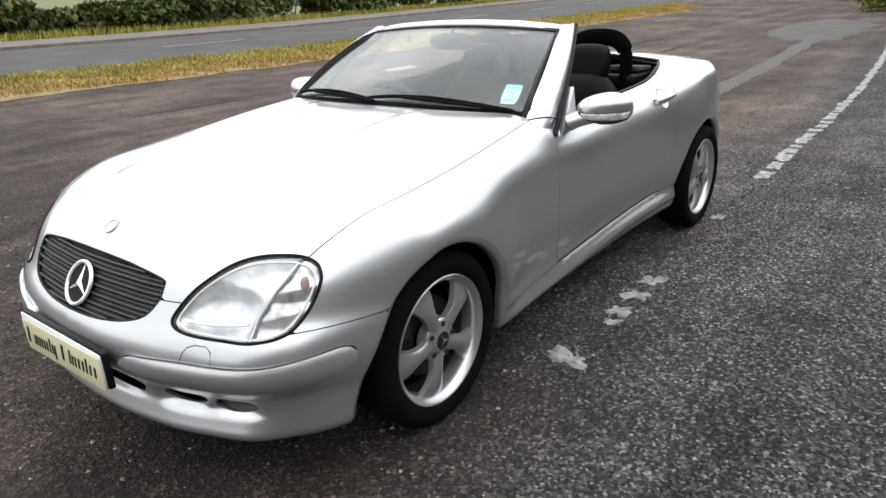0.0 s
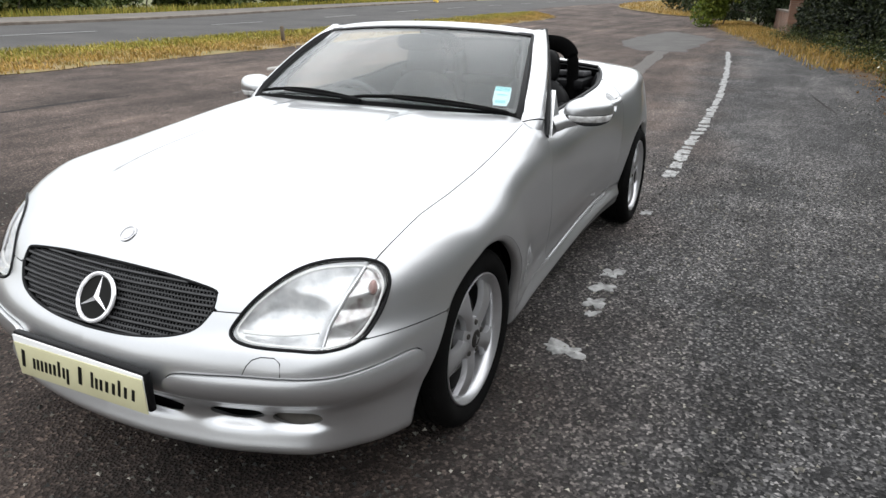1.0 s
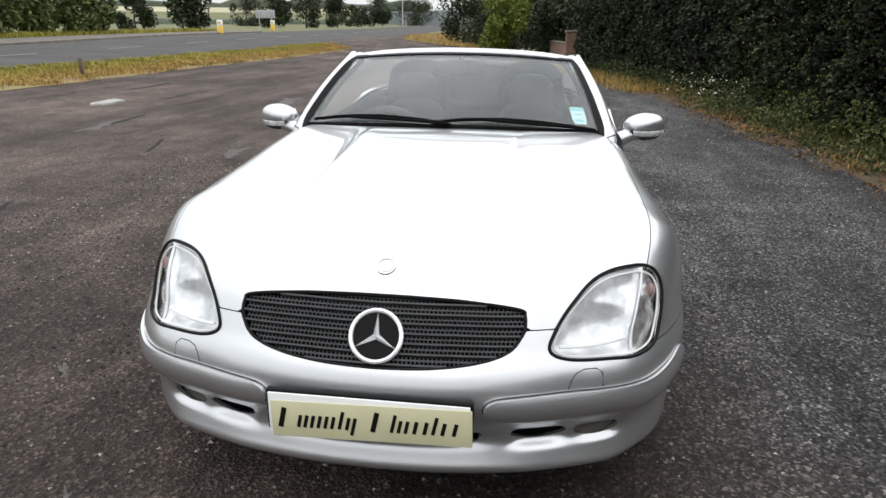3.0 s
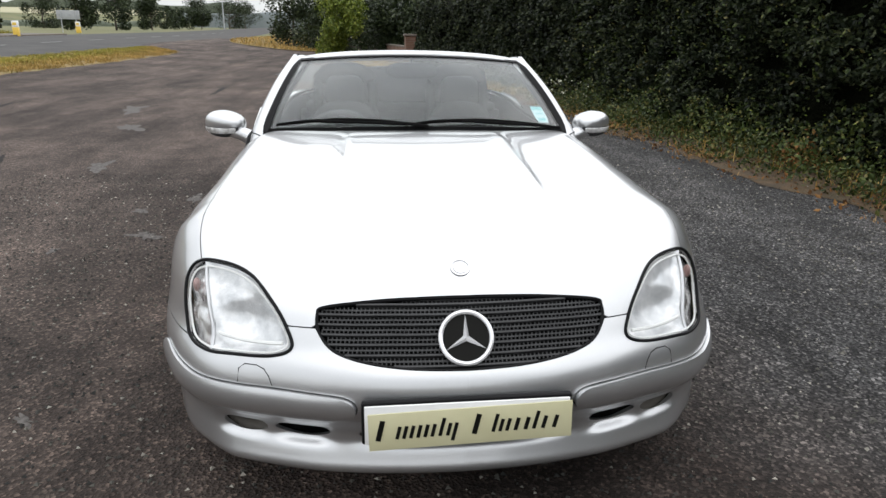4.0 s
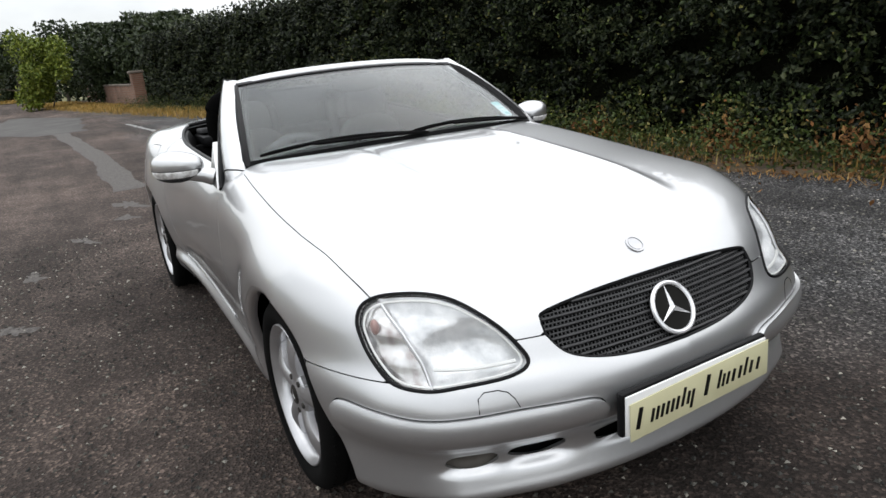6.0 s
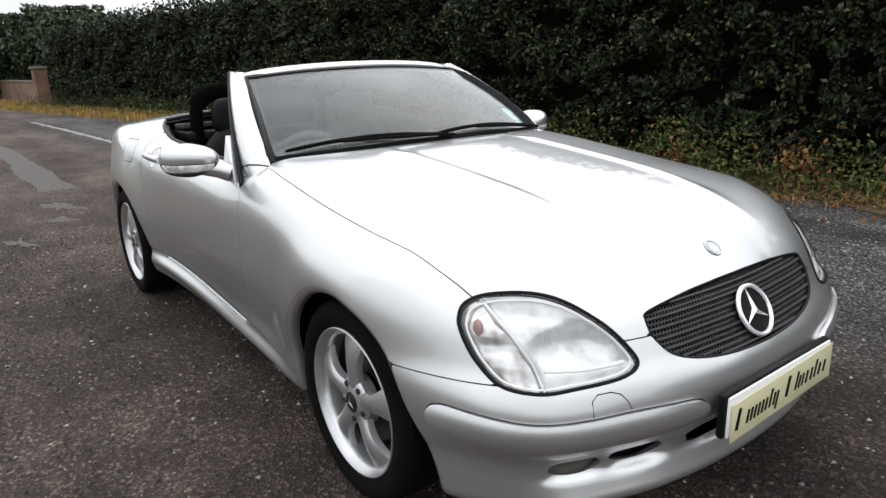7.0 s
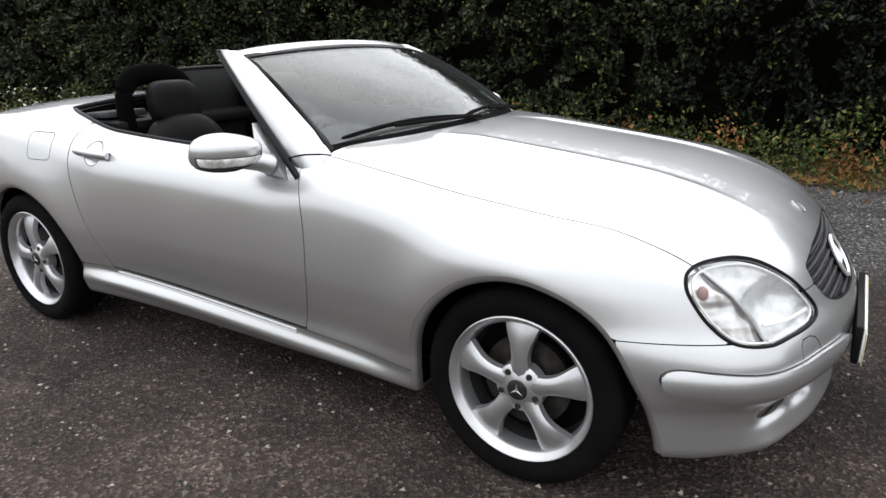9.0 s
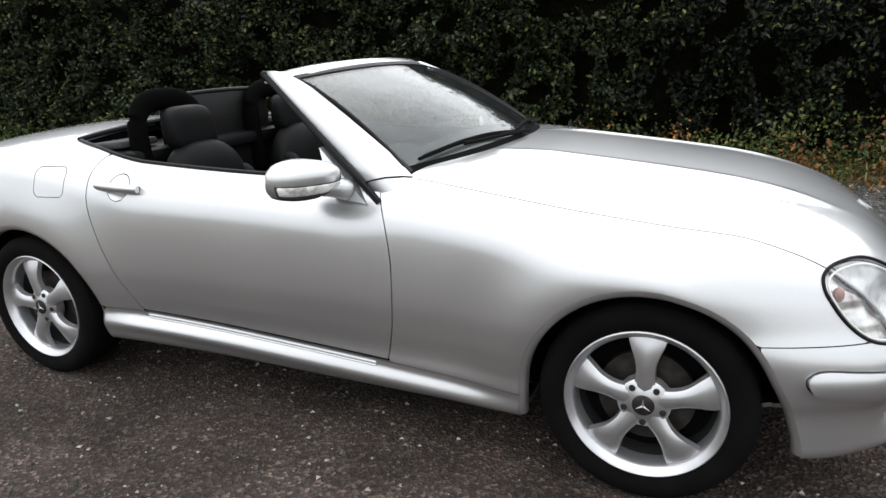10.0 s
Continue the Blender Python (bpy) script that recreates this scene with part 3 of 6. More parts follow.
def form():
    """Half the car's outer form as a grid of points found along rays from a spine, with outward normals."""
    up = np.concatenate([np.linspace(90, 62, 40), np.linspace(61.5, -8, 118), np.linspace(-8.3, -27, 76), np.linspace(-27.6, -60, 52), np.linspace(-62, -90, 16)])
    th = np.radians(up)
    eyes, ways = [], []
    for ph in np.linspace(90, 0, 100)[:-1]:
        c, s = math.cos(math.radians(ph)), math.sin(math.radians(ph))
        eyes.append(np.tile((0.10, 0, 0.50), (len(th), 1)))
        ways.append(np.stack([np.cos(th) * s, np.cos(th) * c, np.sin(th)], 1))
    for x in np.arange(0.10, -2.60, -0.022):
        eyes.append(np.tile((x, 0, 0.50), (len(th), 1)))
        ways.append(np.stack([0 * th, np.cos(th), np.sin(th)], 1))
    for ph in np.linspace(0, 90, 40)[1:]:
        c, s = math.cos(math.radians(ph)), math.sin(math.radians(ph))
        eyes.append(np.tile((-2.60, 0, 0.50), (len(th), 1)))
        ways.append(np.stack([-np.cos(th) * s, np.cos(th) * c, np.sin(th)], 1))
    e, w = np.array(eyes), np.array(ways)
    lo, hi = np.zeros(e.shape[:2]), np.full(e.shape[:2], 1.6)
    for _ in range(40):
        mid = (lo + hi) / 2
        p = e + w * mid[..., None]
        inside = body(p[..., 0], p[..., 1], p[..., 2]) < 0
        lo, hi = np.where(inside, mid, lo), np.where(inside, hi, mid)
    p = e + w * lo[..., None]
    p[..., 1] = np.maximum(p[..., 1], 0)
    q = p.reshape(-1, 3)
    d = 2e-3
    n = np.stack([body(q[:, 0] + d, q[:, 1], q[:, 2]) - body(q[:, 0] - d, q[:, 1], q[:, 2]), body(q[:, 0], q[:, 1] + d, q[:, 2]) - body(q[:, 0], q[:, 1] - d, q[:, 2]), body(q[:, 0], q[:, 1], q[:, 2] + d) - body(q[:, 0], q[:, 1], q[:, 2] - d)], 1)
    n /= np.linalg.norm(n, axis=1)[:, None]
    rows, cols = p.shape[:2]
    i, j = np.meshgrid(np.arange(rows - 1), np.arange(cols - 1), indexing="ij")
    k = (i * cols + j).ravel()
    faces = np.stack([k, k + 1, k + cols + 1, k + cols], 1)
    return q, n, faces


FV, FN, FF = form()
# both halves: the right one mirrored
MIR = np.array([1, -1, 1.0])
BV = np.concatenate([FV, FV * MIR])
BN = np.concatenate([FN, FN * MIR])
BF = np.concatenate([FF, FF[:, ::-1] + len(FV)])


def cut(v, n, faces, g):
    """The part of a mesh where g > 0, trimmed exactly along g = 0."""
    keep, fresh = [], []
    inside = g > 0
    cnt = [sum(bool(inside[k]) for k in f) if not isinstance(f, np.ndarray) else int(inside[f].sum()) for f in faces] if isinstance(faces, list) else inside[faces].sum(1)
    v, n, g = list(v), list(n), list(g)
    made = {}

    def edge(a, b):
        key = (a, b) if a < b else (b, a)
        if key not in made:
            t = g[a] / (g[a] - g[b])
            made[key] = len(v)
            v.append(v[a] + (v[b] - v[a]) * t)
            m = n[a] + (n[b] - n[a]) * t
            n.append(m / np.linalg.norm(m))
            g.append(0.0)
        return made[key]

    for f, c in zip(faces, cnt):
        f = [int(k) for k in f]
        if c == len(f):
            keep.append(f)
        elif c:
            out = []
            for a, b in zip(f, f[1:] + f[:1]):
                if g[a] > 0:
                    out.append(a)
                if (g[a] > 0) != (g[b] > 0):
                    out.append(edge(a, b))
            if len(out) >= 3:
                keep.append(out)
    return np.array(v), np.array(n), keep


def tidy(v, n, faces):
    used = sorted({k for f in faces for k in f})
    back = {k: i for i, k in enumerate(used)}
    return v[used], n[used], [[back[k] for k in f] for f in faces]


def panel(name, g, mat, parent, label="", v=None, n=None, faces=None, proud=0.0, rim=0.014, gap=0.0014):
    """A panel of the car's form where g > gap, with its edges turned inwards by rim."""
    v, n, faces = (BV, BN, BF) if v is None else (v, n, faces)
    some = (g > gap)[faces].any(1)
    pv, pn, pf = cut(v, n, faces[some], g - gap)
    pv, pn, pf = tidy(pv, pn, pf)
    # drop slivers that have folded up
    pf = [f for i, f in enumerate(pf) if len(set(f)) > 2]
    pv = pv + pn * (proud(pv)[:, None] if callable(proud) else proud)
    count = {}
    for f in pf:
        for a, b in zip(f, f[1:] + f[:1]):
            count[(a, b)] = count.get((a, b), 0) + 1
    open_edges = [(a, b) for (a, b) in count if (b, a) not in count and not (abs(pv[a][1]) < 1e-6 and abs(pv[b][1]) < 1e-6)]
    verts, fs = list(pv), list(pf)
    low, top = {}, {}
    for a, b in open_edges:
        for k in (a, b):
            if k not in low:
                top[k] = len(verts)
                verts.append(pv[k])
                low[k] = len(verts)
                verts.append(pv[k] - pn[k] * rim)
        if rim:
            fs.append([top[a], low[a], low[b], top[b]])
    ob = mesh_ob(name, verts, fs, mat, parent, label)
    return ob


X, Y, Z = BV[:, 0], BV[:, 1], BV[:, 2]
AY = np.abs(Y)


def smooth_loop(points, n=160):
    """Points along a closed smooth curve."""
    p = np.array(points, float)
    m = len(p)
    t = np.linspace(0, m, n, endpoint=False)
    i = t.astype(int)
    s = (t - i)[:, None]
    a, b, c, d = p[(i - 1) % m], p[i], p[(i + 1) % m], p[(i + 2) % m]
    return 0.5 * (2 * b + (c - a) * s + (2 * a - 5 * b + 4 * c - d) * s**2 + (3 * b - 3 * c + d - a) * s**3)


def outline(points, u, v, n=160):
    """Signed distance to a closed smooth outline through points, above zero inside."""
    q = smooth_loop(points, n)
    r = np.roll(q, -1, 0)
    every = np.stack([u, v], 1)
    near = ((every > q.min(0) - 0.06) & (every < q.max(0) + 0.06)).all(1)
    pt = every[near]
    best = np.full(len(pt), 1e9)
    odd = np.zeros(len(pt), bool)
    for (x0, y0), (x1, y1) in zip(q, r):
        dx, dy = x1 - x0, y1 - y0
        k = np.clip(((pt[:, 0] - x0) * dx + (pt[:, 1] - y0) * dy) / (dx * dx + dy * dy + 1e-12), 0, 1)
        best = np.minimum(best, np.hypot(pt[:, 0] - x0 - k * dx, pt[:, 1] - y0 - k * dy))
        odd ^= ((y0 > pt[:, 1]) != (y1 > pt[:, 1])) & (pt[:, 0] < x0 + (pt[:, 1] - y0) * dx / (dy if dy else 1e-12))
    out = np.full(len(every), -0.06)
    out[near] = np.where(odd, best, -best)
    return out


LAMP = [(-0.245, 0.557), (-0.190, 0.537), (-0.040, 0.528), (0.080, 0.523), (0.205, 0.537), (0.285, 0.583), (0.335, 0.640), (0.345, 0.675), (0.322, 0.703), (0.250, 0.719), (0.120, 0.718), (0.0, 0.697), (-0.125, 0.649), (-0.208, 0.597)]
GRILLE = [(-0.385, 0.636), (-0.36, 0.655), (-0.2, 0.670), (0.0, 0.675), (0.2, 0.670), (0.36, 0.655), (0.385, 0.636), (0.378, 0.592), (0.33, 0.550), (0.2, 0.524), (0.0, 0.516), (-0.2, 0.524), (-0.33, 0.550), (-0.378, 0.592)]
front_half = X > 0.05
lamp = np.where(front_half, outline(LAMP, AY - X, Z), -1.0)
grille = np.where(X > 0.4, outline(GRILLE, Y, Z), -1.0)
# the front of the arch opens out towards the bumper's lower edge
arch_front = curve([0.10, 0.19, 0.25, 0.30, 0.38, 0.46], [0.400, 0.404, 0.400, 0.386, 0.359, 0.320])
arch_f = np.where(Z > 0.30, np.hypot(X, Z - 0.30) - 0.358, -X - 0.358 - 0.05 * (0.30 - Z))
arch_f = np.where((X > 0) & (Z < 0.46), X - arch_front(Z), arch_f)
arch_r = np.where(Z > 0.30, np.hypot(X + 2.455, Z - 0.30) - 0.365, np.abs(X + 2.455) - 0.365)
arch_f = np.where(AY > 0.52, arch_f, np.maximum(0.52 - AY, arch_f))
arch_r = np.where(AY > 0.52, arch_r, np.maximum(0.52 - AY, arch_r))
arch = np.minimum(arch_f, arch_r)
base_x = -0.60 - 0.17 * (AY / 0.70) ** 2.2
rear_x = -2.36
half_open = 0.725 - 0.10 * np.clip((-1.9 - X) / 0.46, 0, 1) ** 2
cockpit = np.where(Z > 0.70, np.minimum(np.minimum(base_x - X, X - rear_x), half_open - AY), -1.0)
bonnet_side = curve([-0.8, -0.5, 0.0, 0.3, 0.45, 0.9], [0.712, 0.738, 0.755, 0.742, 0.712, 0.62])
bonnet = np.minimum(np.minimum(bonnet_side(X) - AY, X - base_x), np.where(X > 0.45, Z - 0.606, 1.0))
bonnet = np.where((X > -0.85) & (Z > 0.5), bonnet, -1.0)
sill_line = np.interp(X, [-2.0, -0.3], [0.345, 0.272])
door_front = curve([0.2, 0.30, 0.45, 0.6, 0.75, 0.83, 1.0], [-0.838, -0.822, -0.788, -0.780, -0.800, -0.832, -0.92])
door_rear = curve([0.2, 0.345, 0.5, 0.65, 0.8, 0.9, 1.0], [-1.82, -1.895, -1.985, -2.050, -2.088, -2.085, -2.05])
door = np.minimum(np.minimum(door_front(Z) - X, X - door_rear(Z)), Z - sill_line - 0.008)
door = np.where(AY > 0.45, door, -1.0)
bumper = np.where(X > 0.1, np.where(X > 0.55, 0.606 - Z, 0.535 - Z), -1.0)
boot = np.minimum(np.minimum(rear_x - 0.10 - X, 0.63 - AY), np.where(Z > 0.6, X + 3.10, -1))
tail_bumper = np.where(X < -2.5, np.minimum(0.56 - Z, -2.74 - X), -1.0)

SLOT = [(0.360, 0.312), (0.376, 0.327), (0.43, 0.332), (0.485, 0.328), (0.506, 0.314), (0.478, 0.298), (0.43, 0.293), (0.385, 0.297)]
MOUTH = [(-0.272, 0.306), (-0.255, 0.322), (0.0, 0.327), (0.255, 0.322), (0.272, 0.306), (0.24, 0.290), (0.0, 0.286), (-0.24, 0.290)]
FOG = [(0.530, 0.309), (0.548, 0.325), (0.595, 0.331), (0.636, 0.325), (0.652, 0.309), (0.636, 0.294), (0.595, 0.288), (0.548, 0.293)]
intake = np.where(X > 0.4, np.maximum(outline(SLOT, AY, Z), outline(MOUTH, Y, Z)), -1.0)
fog = np.where(X > 0.3, outline(FOG, AY, Z), -1.0)
strip_u = np.where(X > 0.2, AY + 0.6 * (0.806 - X), 0)
STRIP = [(0.300, 0.418), (0.325, 0.448), (0.42, 0.459), (0.55, 0.463), (0.71, 0.460), (0.84, 0.460), (0.97, 0.471), (1.06, 0.476), (1.094, 0.456), (1.080, 0.420), (1.03, 0.398), (0.935, 0.382), (0.80, 0.368), (0.68, 0.364), (0.55, 0.364), (0.42, 0.370), (0.33, 0.385)]
strip = np.where(X > 0.3, outline(STRIP, strip_u, Z), -1.0)



def round_box(u, v, cu, cv, hu, hv, r):
    """Signed distance to a rounded rectangle, above zero inside."""
    du, dv = np.abs(u - cu) - hu + r, np.abs(v - cv) - hv + r
    return r - np.hypot(np.maximum(du, 0), np.maximum(dv, 0)) - np.minimum(np.maximum(du, dv), 0)


flap = np.where((Y < -0.5), round_box(X, Z, -2.268, 0.842, 0.072, 0.056, 0.022), -1.0)
recess = np.where(AY > 0.5, 0.047 - np.hypot(X + 1.945, (Z - 0.827) * 1.0), -1.0)
car = thing("car", "silver two-seat convertible with its roof down on worn tarmac", "car", pose(0.012, -0.009, 0, 0, 0, -0.95))
solid = np.minimum(np.minimum(arch, -cockpit), -lamp)
panel("bonnet", np.minimum(np.minimum(bonnet, solid), -grille), PAINT, car, "silver bonnet with two raised creases")
fender = np.where((X > -0.86) & (X < 0.62), np.minimum(np.minimum(np.minimum(-bonnet, X - door_front(Z)), Z - sill_line), np.where(X > 0.05, Z - 0.535, 1.0)), -1.0)
fender = np.minimum(fender, np.where(X < 0.2, X - base_x + 0.24, 1.0))
for sgn, side_name in ((1, "left"), (-1, "right")):
    half = np.where(sgn * Y > 0, 1.0, -1.0)
    panel("front_wing", np.minimum(np.minimum(fender, solid), half), PAINT, car)
    panel("door_panel", np.minimum(np.minimum(np.minimum(door, solid), half), -recess) - 0.0012, PAINT, car, "silver door closed flush in the flank")
    panel("sill", np.minimum(np.minimum(np.where((X < -0.2) & (X > -2.2) & (AY > 0.6), sill_line - Z - 0.001, -1.0), arch), half), PAINT, car)
    quarter = np.where((X < -1.75) & (AY > 0.2), np.minimum(np.minimum(np.minimum(door_rear(Z) - X, np.where(X > -2.4, Z - sill_line, 1.0)), -boot), -tail_bumper), -1.0)
    panel("rear_wing", np.minimum(np.minimum(np.minimum(quarter, solid), half), -flap), PAINT, car)
holes = np.minimum(np.minimum(-intake, -fog), -grille)
panel("front_bumper", np.minimum(np.minimum(np.minimum(bumper, solid), holes), -strip), PAINT, car, "silver front bumper with low air intake")
panel("rub_strip", np.where(Y > 0, strip, -1), PAINT, car, proud=lambda v: 0.003 + 0.014 * np.clip(1 - ((v[:, 2] - 0.425) / 0.055) ** 2, 0, 1), gap=0.0018, rim=0.03)
panel("rub_strip", np.where(Y < 0, strip, -1), PAINT, car, proud=lambda v: 0.003 + 0.014 * np.clip(1 - ((v[:, 2] - 0.425) / 0.055) ** 2, 0, 1), gap=0.0018, rim=0.03)
panel("boot_lid", boot, PAINT, car)
panel("tail_panel", np.where((X < -2.9) & (Z > 0.3), np.minimum(np.minimum(-boot, -tail_bumper), 0.2 - AY), -1.0), PAINT, car)
panel("rear_bumper", np.minimum(tail_bumper, arch), PAINT, car)
inner = np.minimum(np.minimum(np.minimum(np.minimum(arch, -lamp + 0.004) - 0.004, -cockpit - 0.004), -grille - 0.004), np.minimum(-intake - 0.004, -fog - 0.004))
panel("inner_shell", inner, GAP, car, proud=-0.010, rim=0.03)


def along(eye, way, far=1.6):
    """The point of the car's form on a ray from inside it."""
    e, w = np.array(eye, float), np.array(way, float)
    lo, hi = 0.0, far
    for _ in range(40):
        mid = (lo + hi) / 2
        p = e + w * mid
        if body(p[0], p[1], p[2]) < 0:
            lo = mid
        else:
            hi = mid
    return Vector(e + w * lo)


GY, GZ = np.linspace(0, 0.92, 185), np.linspace(0.14, 0.84, 141)
gy, gz = np.meshgrid(GY, GZ, indexing="ij")
g_lo, g_hi = np.full(gy.shape, -0.8), np.full(gy.shape, 1.2)
for _ in range(34):
    g_mid = (g_lo + g_hi) / 2
    g_in = body(g_mid, gy, gz) < 0
    g_lo, g_hi = np.where(g_in, g_mid, g_lo), np.where(g_in, g_hi, g_mid)
FRONT = g_lo


def on_front(y, z):
    """The point of the car's front at that width and height, from a table of it."""
    u, v = min(abs(y) / 0.005, 183.999), min(max((z - 0.14) / 0.005, 0), 139.999)
    i, j = int(u), int(v)
    a, b = u - i, v - j
    x = (FRONT[i, j] * (1 - a) + FRONT[i + 1, j] * a) * (1 - b) + (FRONT[i, j + 1] * (1 - a) + FRONT[i + 1, j + 1] * a) * b
    return Vector((float(x), y, z))


def on_side(x, z, sgn):
    return along((x, 0, z), (0, sgn, 0))


def on_top(x, y):
    return along((x, y, 0.45), (0, 0, 1))


def normal(p):
    d = 2e-3
    g = [float(body(p.x + a, p.y + b, p.z + c) - body(p.x - a, p.y - b, p.z - c)) for a, b, c in ((d, 0, 0), (0, d, 0), (0, 0, d))]
    return Vector(g).normalized()


panel("fuel_flap", flap, PAINT, car)
for sgn in (1, -1):
    half = np.where(sgn * Y > 0, 1.0, -1.0)
    pts = []
    for u, z in ((0.500, 0.468), (0.508, 0.490), (0.520, 0.506), (0.540, 0.513), (0.572, 0.512), (0.588, 0.500), (0.592, 0.466)):
        q = on_front(u, z)
        pts.append((q.x - 0.0004, sgn * q.y, q.z))
    part("washer_cover", tube(pts, 0.0016, 6), GAP, car, "headlamp washer cover edge")
    dish = panel("handle_recess", np.minimum(recess, half), PAINT, car, proud=lambda v: -0.0085 * np.clip(1 - (np.hypot(v[:, 0] + 1.945, v[:, 2] - 0.827) / 0.047) ** 2, 0, 1), gap=0.0004)
    pts = []
    for i in range(13):
        t = i / 12
        x = -2.035 + 0.195 * t
        p = on_side(x, 0.836 - 0.010 * t, sgn)
        lift = 0.016 + 0.008 * math.sin(math.pi * t)
        pts.append(p + Vector((0, sgn * lift, 0)))
    handle = part("door_handle", tube(pts, [0.011] + [0.0145] * 11 + [0.012], 10, flat=1.15), PAINT, car, "silver pull handle")
    for t in (1, 11):
        p = pts[t]
        part("handle_mount", box((0.022, 0.024, 0.018), (p.x, p.y - sgn * 0.010, p.z), bevel=0.003), TRIM, handle)
    # bright ridged step below the door
    pts = []
    for i in range(40):
        x = -1.88 + 1.01 * i / 39
        z = float(np.interp(x, [-2.0, -0.3], [0.345, 0.272])) - 0.012
        pts.append(on_side(x, z, sgn) + Vector((0, sgn * 0.001, 0)))
    strip_ob = part("sill_strip", tube(pts, 0.0036, 6), PAINT, car, "ridged silver step strip")
    part("strip_ridge", tube([p + Vector((0, sgn * 0.002, -0.010)) for p in pts], 0.0034, 6), PAINT, strip_ob)
    # rolled lips of the wheel arches
    for cx, r in ((0.0, 0.356), (-2.455, 0.363)):
        bm, rows = bmesh.new(), []
        way = [(1.0, 0.195 + 0.02 * i) for i in range(5)] + [(math.cos(math.pi * i / 56), 0.30 + r * math.sin(math.pi * i / 56)) for i in range(57)] + [(-1.0, 0.28 - 0.02 * i) for i in range(5)]
        for c, z in way:
            c *= 1 + (0.05 * max(0.0, 0.30 - z) / r if cx == 0 else 0)
            if cx == 0 and c > 0 and z < 0.46:
                c = (float(arch_front(z)) - 0.002) / r
            p = on_side(cx + r * c, z, sgn)
            tz = (z - 0.30) / r if z > 0.30 else 0.0
            row = []
            for back, deep in ((-0.003, 0.001), (0.004, 0.002), (0.012, 0.006), (0.018, 0.014), (0.019, 0.034)):
                k = 1 - back / r
                row.append(bm.verts.new((cx + r * c * k, p.y - sgn * deep, z - tz * back)))
            rows.append(row)
        for r0, r1 in zip(rows, rows[1:]):
            for q in range(4):
                bm.faces.new((r0[q], r0[q + 1], r1[q + 1], r1[q]))
        part("arch_lip", bm, PAINT, car)

def blob(cx, cy, cz, rx, ry, rz, power=2.6, nu=28, nv=18, shape=None):
    bm = bmesh.new()
    rows = []
    for i in range(nv + 1):
        th = math.pi * i / nv - math.pi / 2
        row = []
        for j in range(nu):
            ph = 2 * math.pi * j / nu
            d = Vector((math.cos(th) * math.cos(ph), math.cos(th) * math.sin(ph), math.sin(th)))
            r = (abs(d.x) ** power + abs(d.y) ** power + abs(d.z) ** power) ** (-1 / power)
            q = Vector((d.x * r, d.y * r, d.z * r))
            if shape:
                q = shape(q)
            row.append(bm.verts.new((cx + q.x * rx, cy + q.y * ry, cz + q.z * rz)))
        rows.append(row)
    for r0, r1 in zip(rows, rows[1:]):
        for j in range(nu):
            bm.faces.new((r0[j], r0[(j + 1) % nu], r1[(j + 1) % nu], r1[j]))
    bmesh.ops.remove_doubles(bm, verts=bm.verts, dist=1e-5)
    return bm


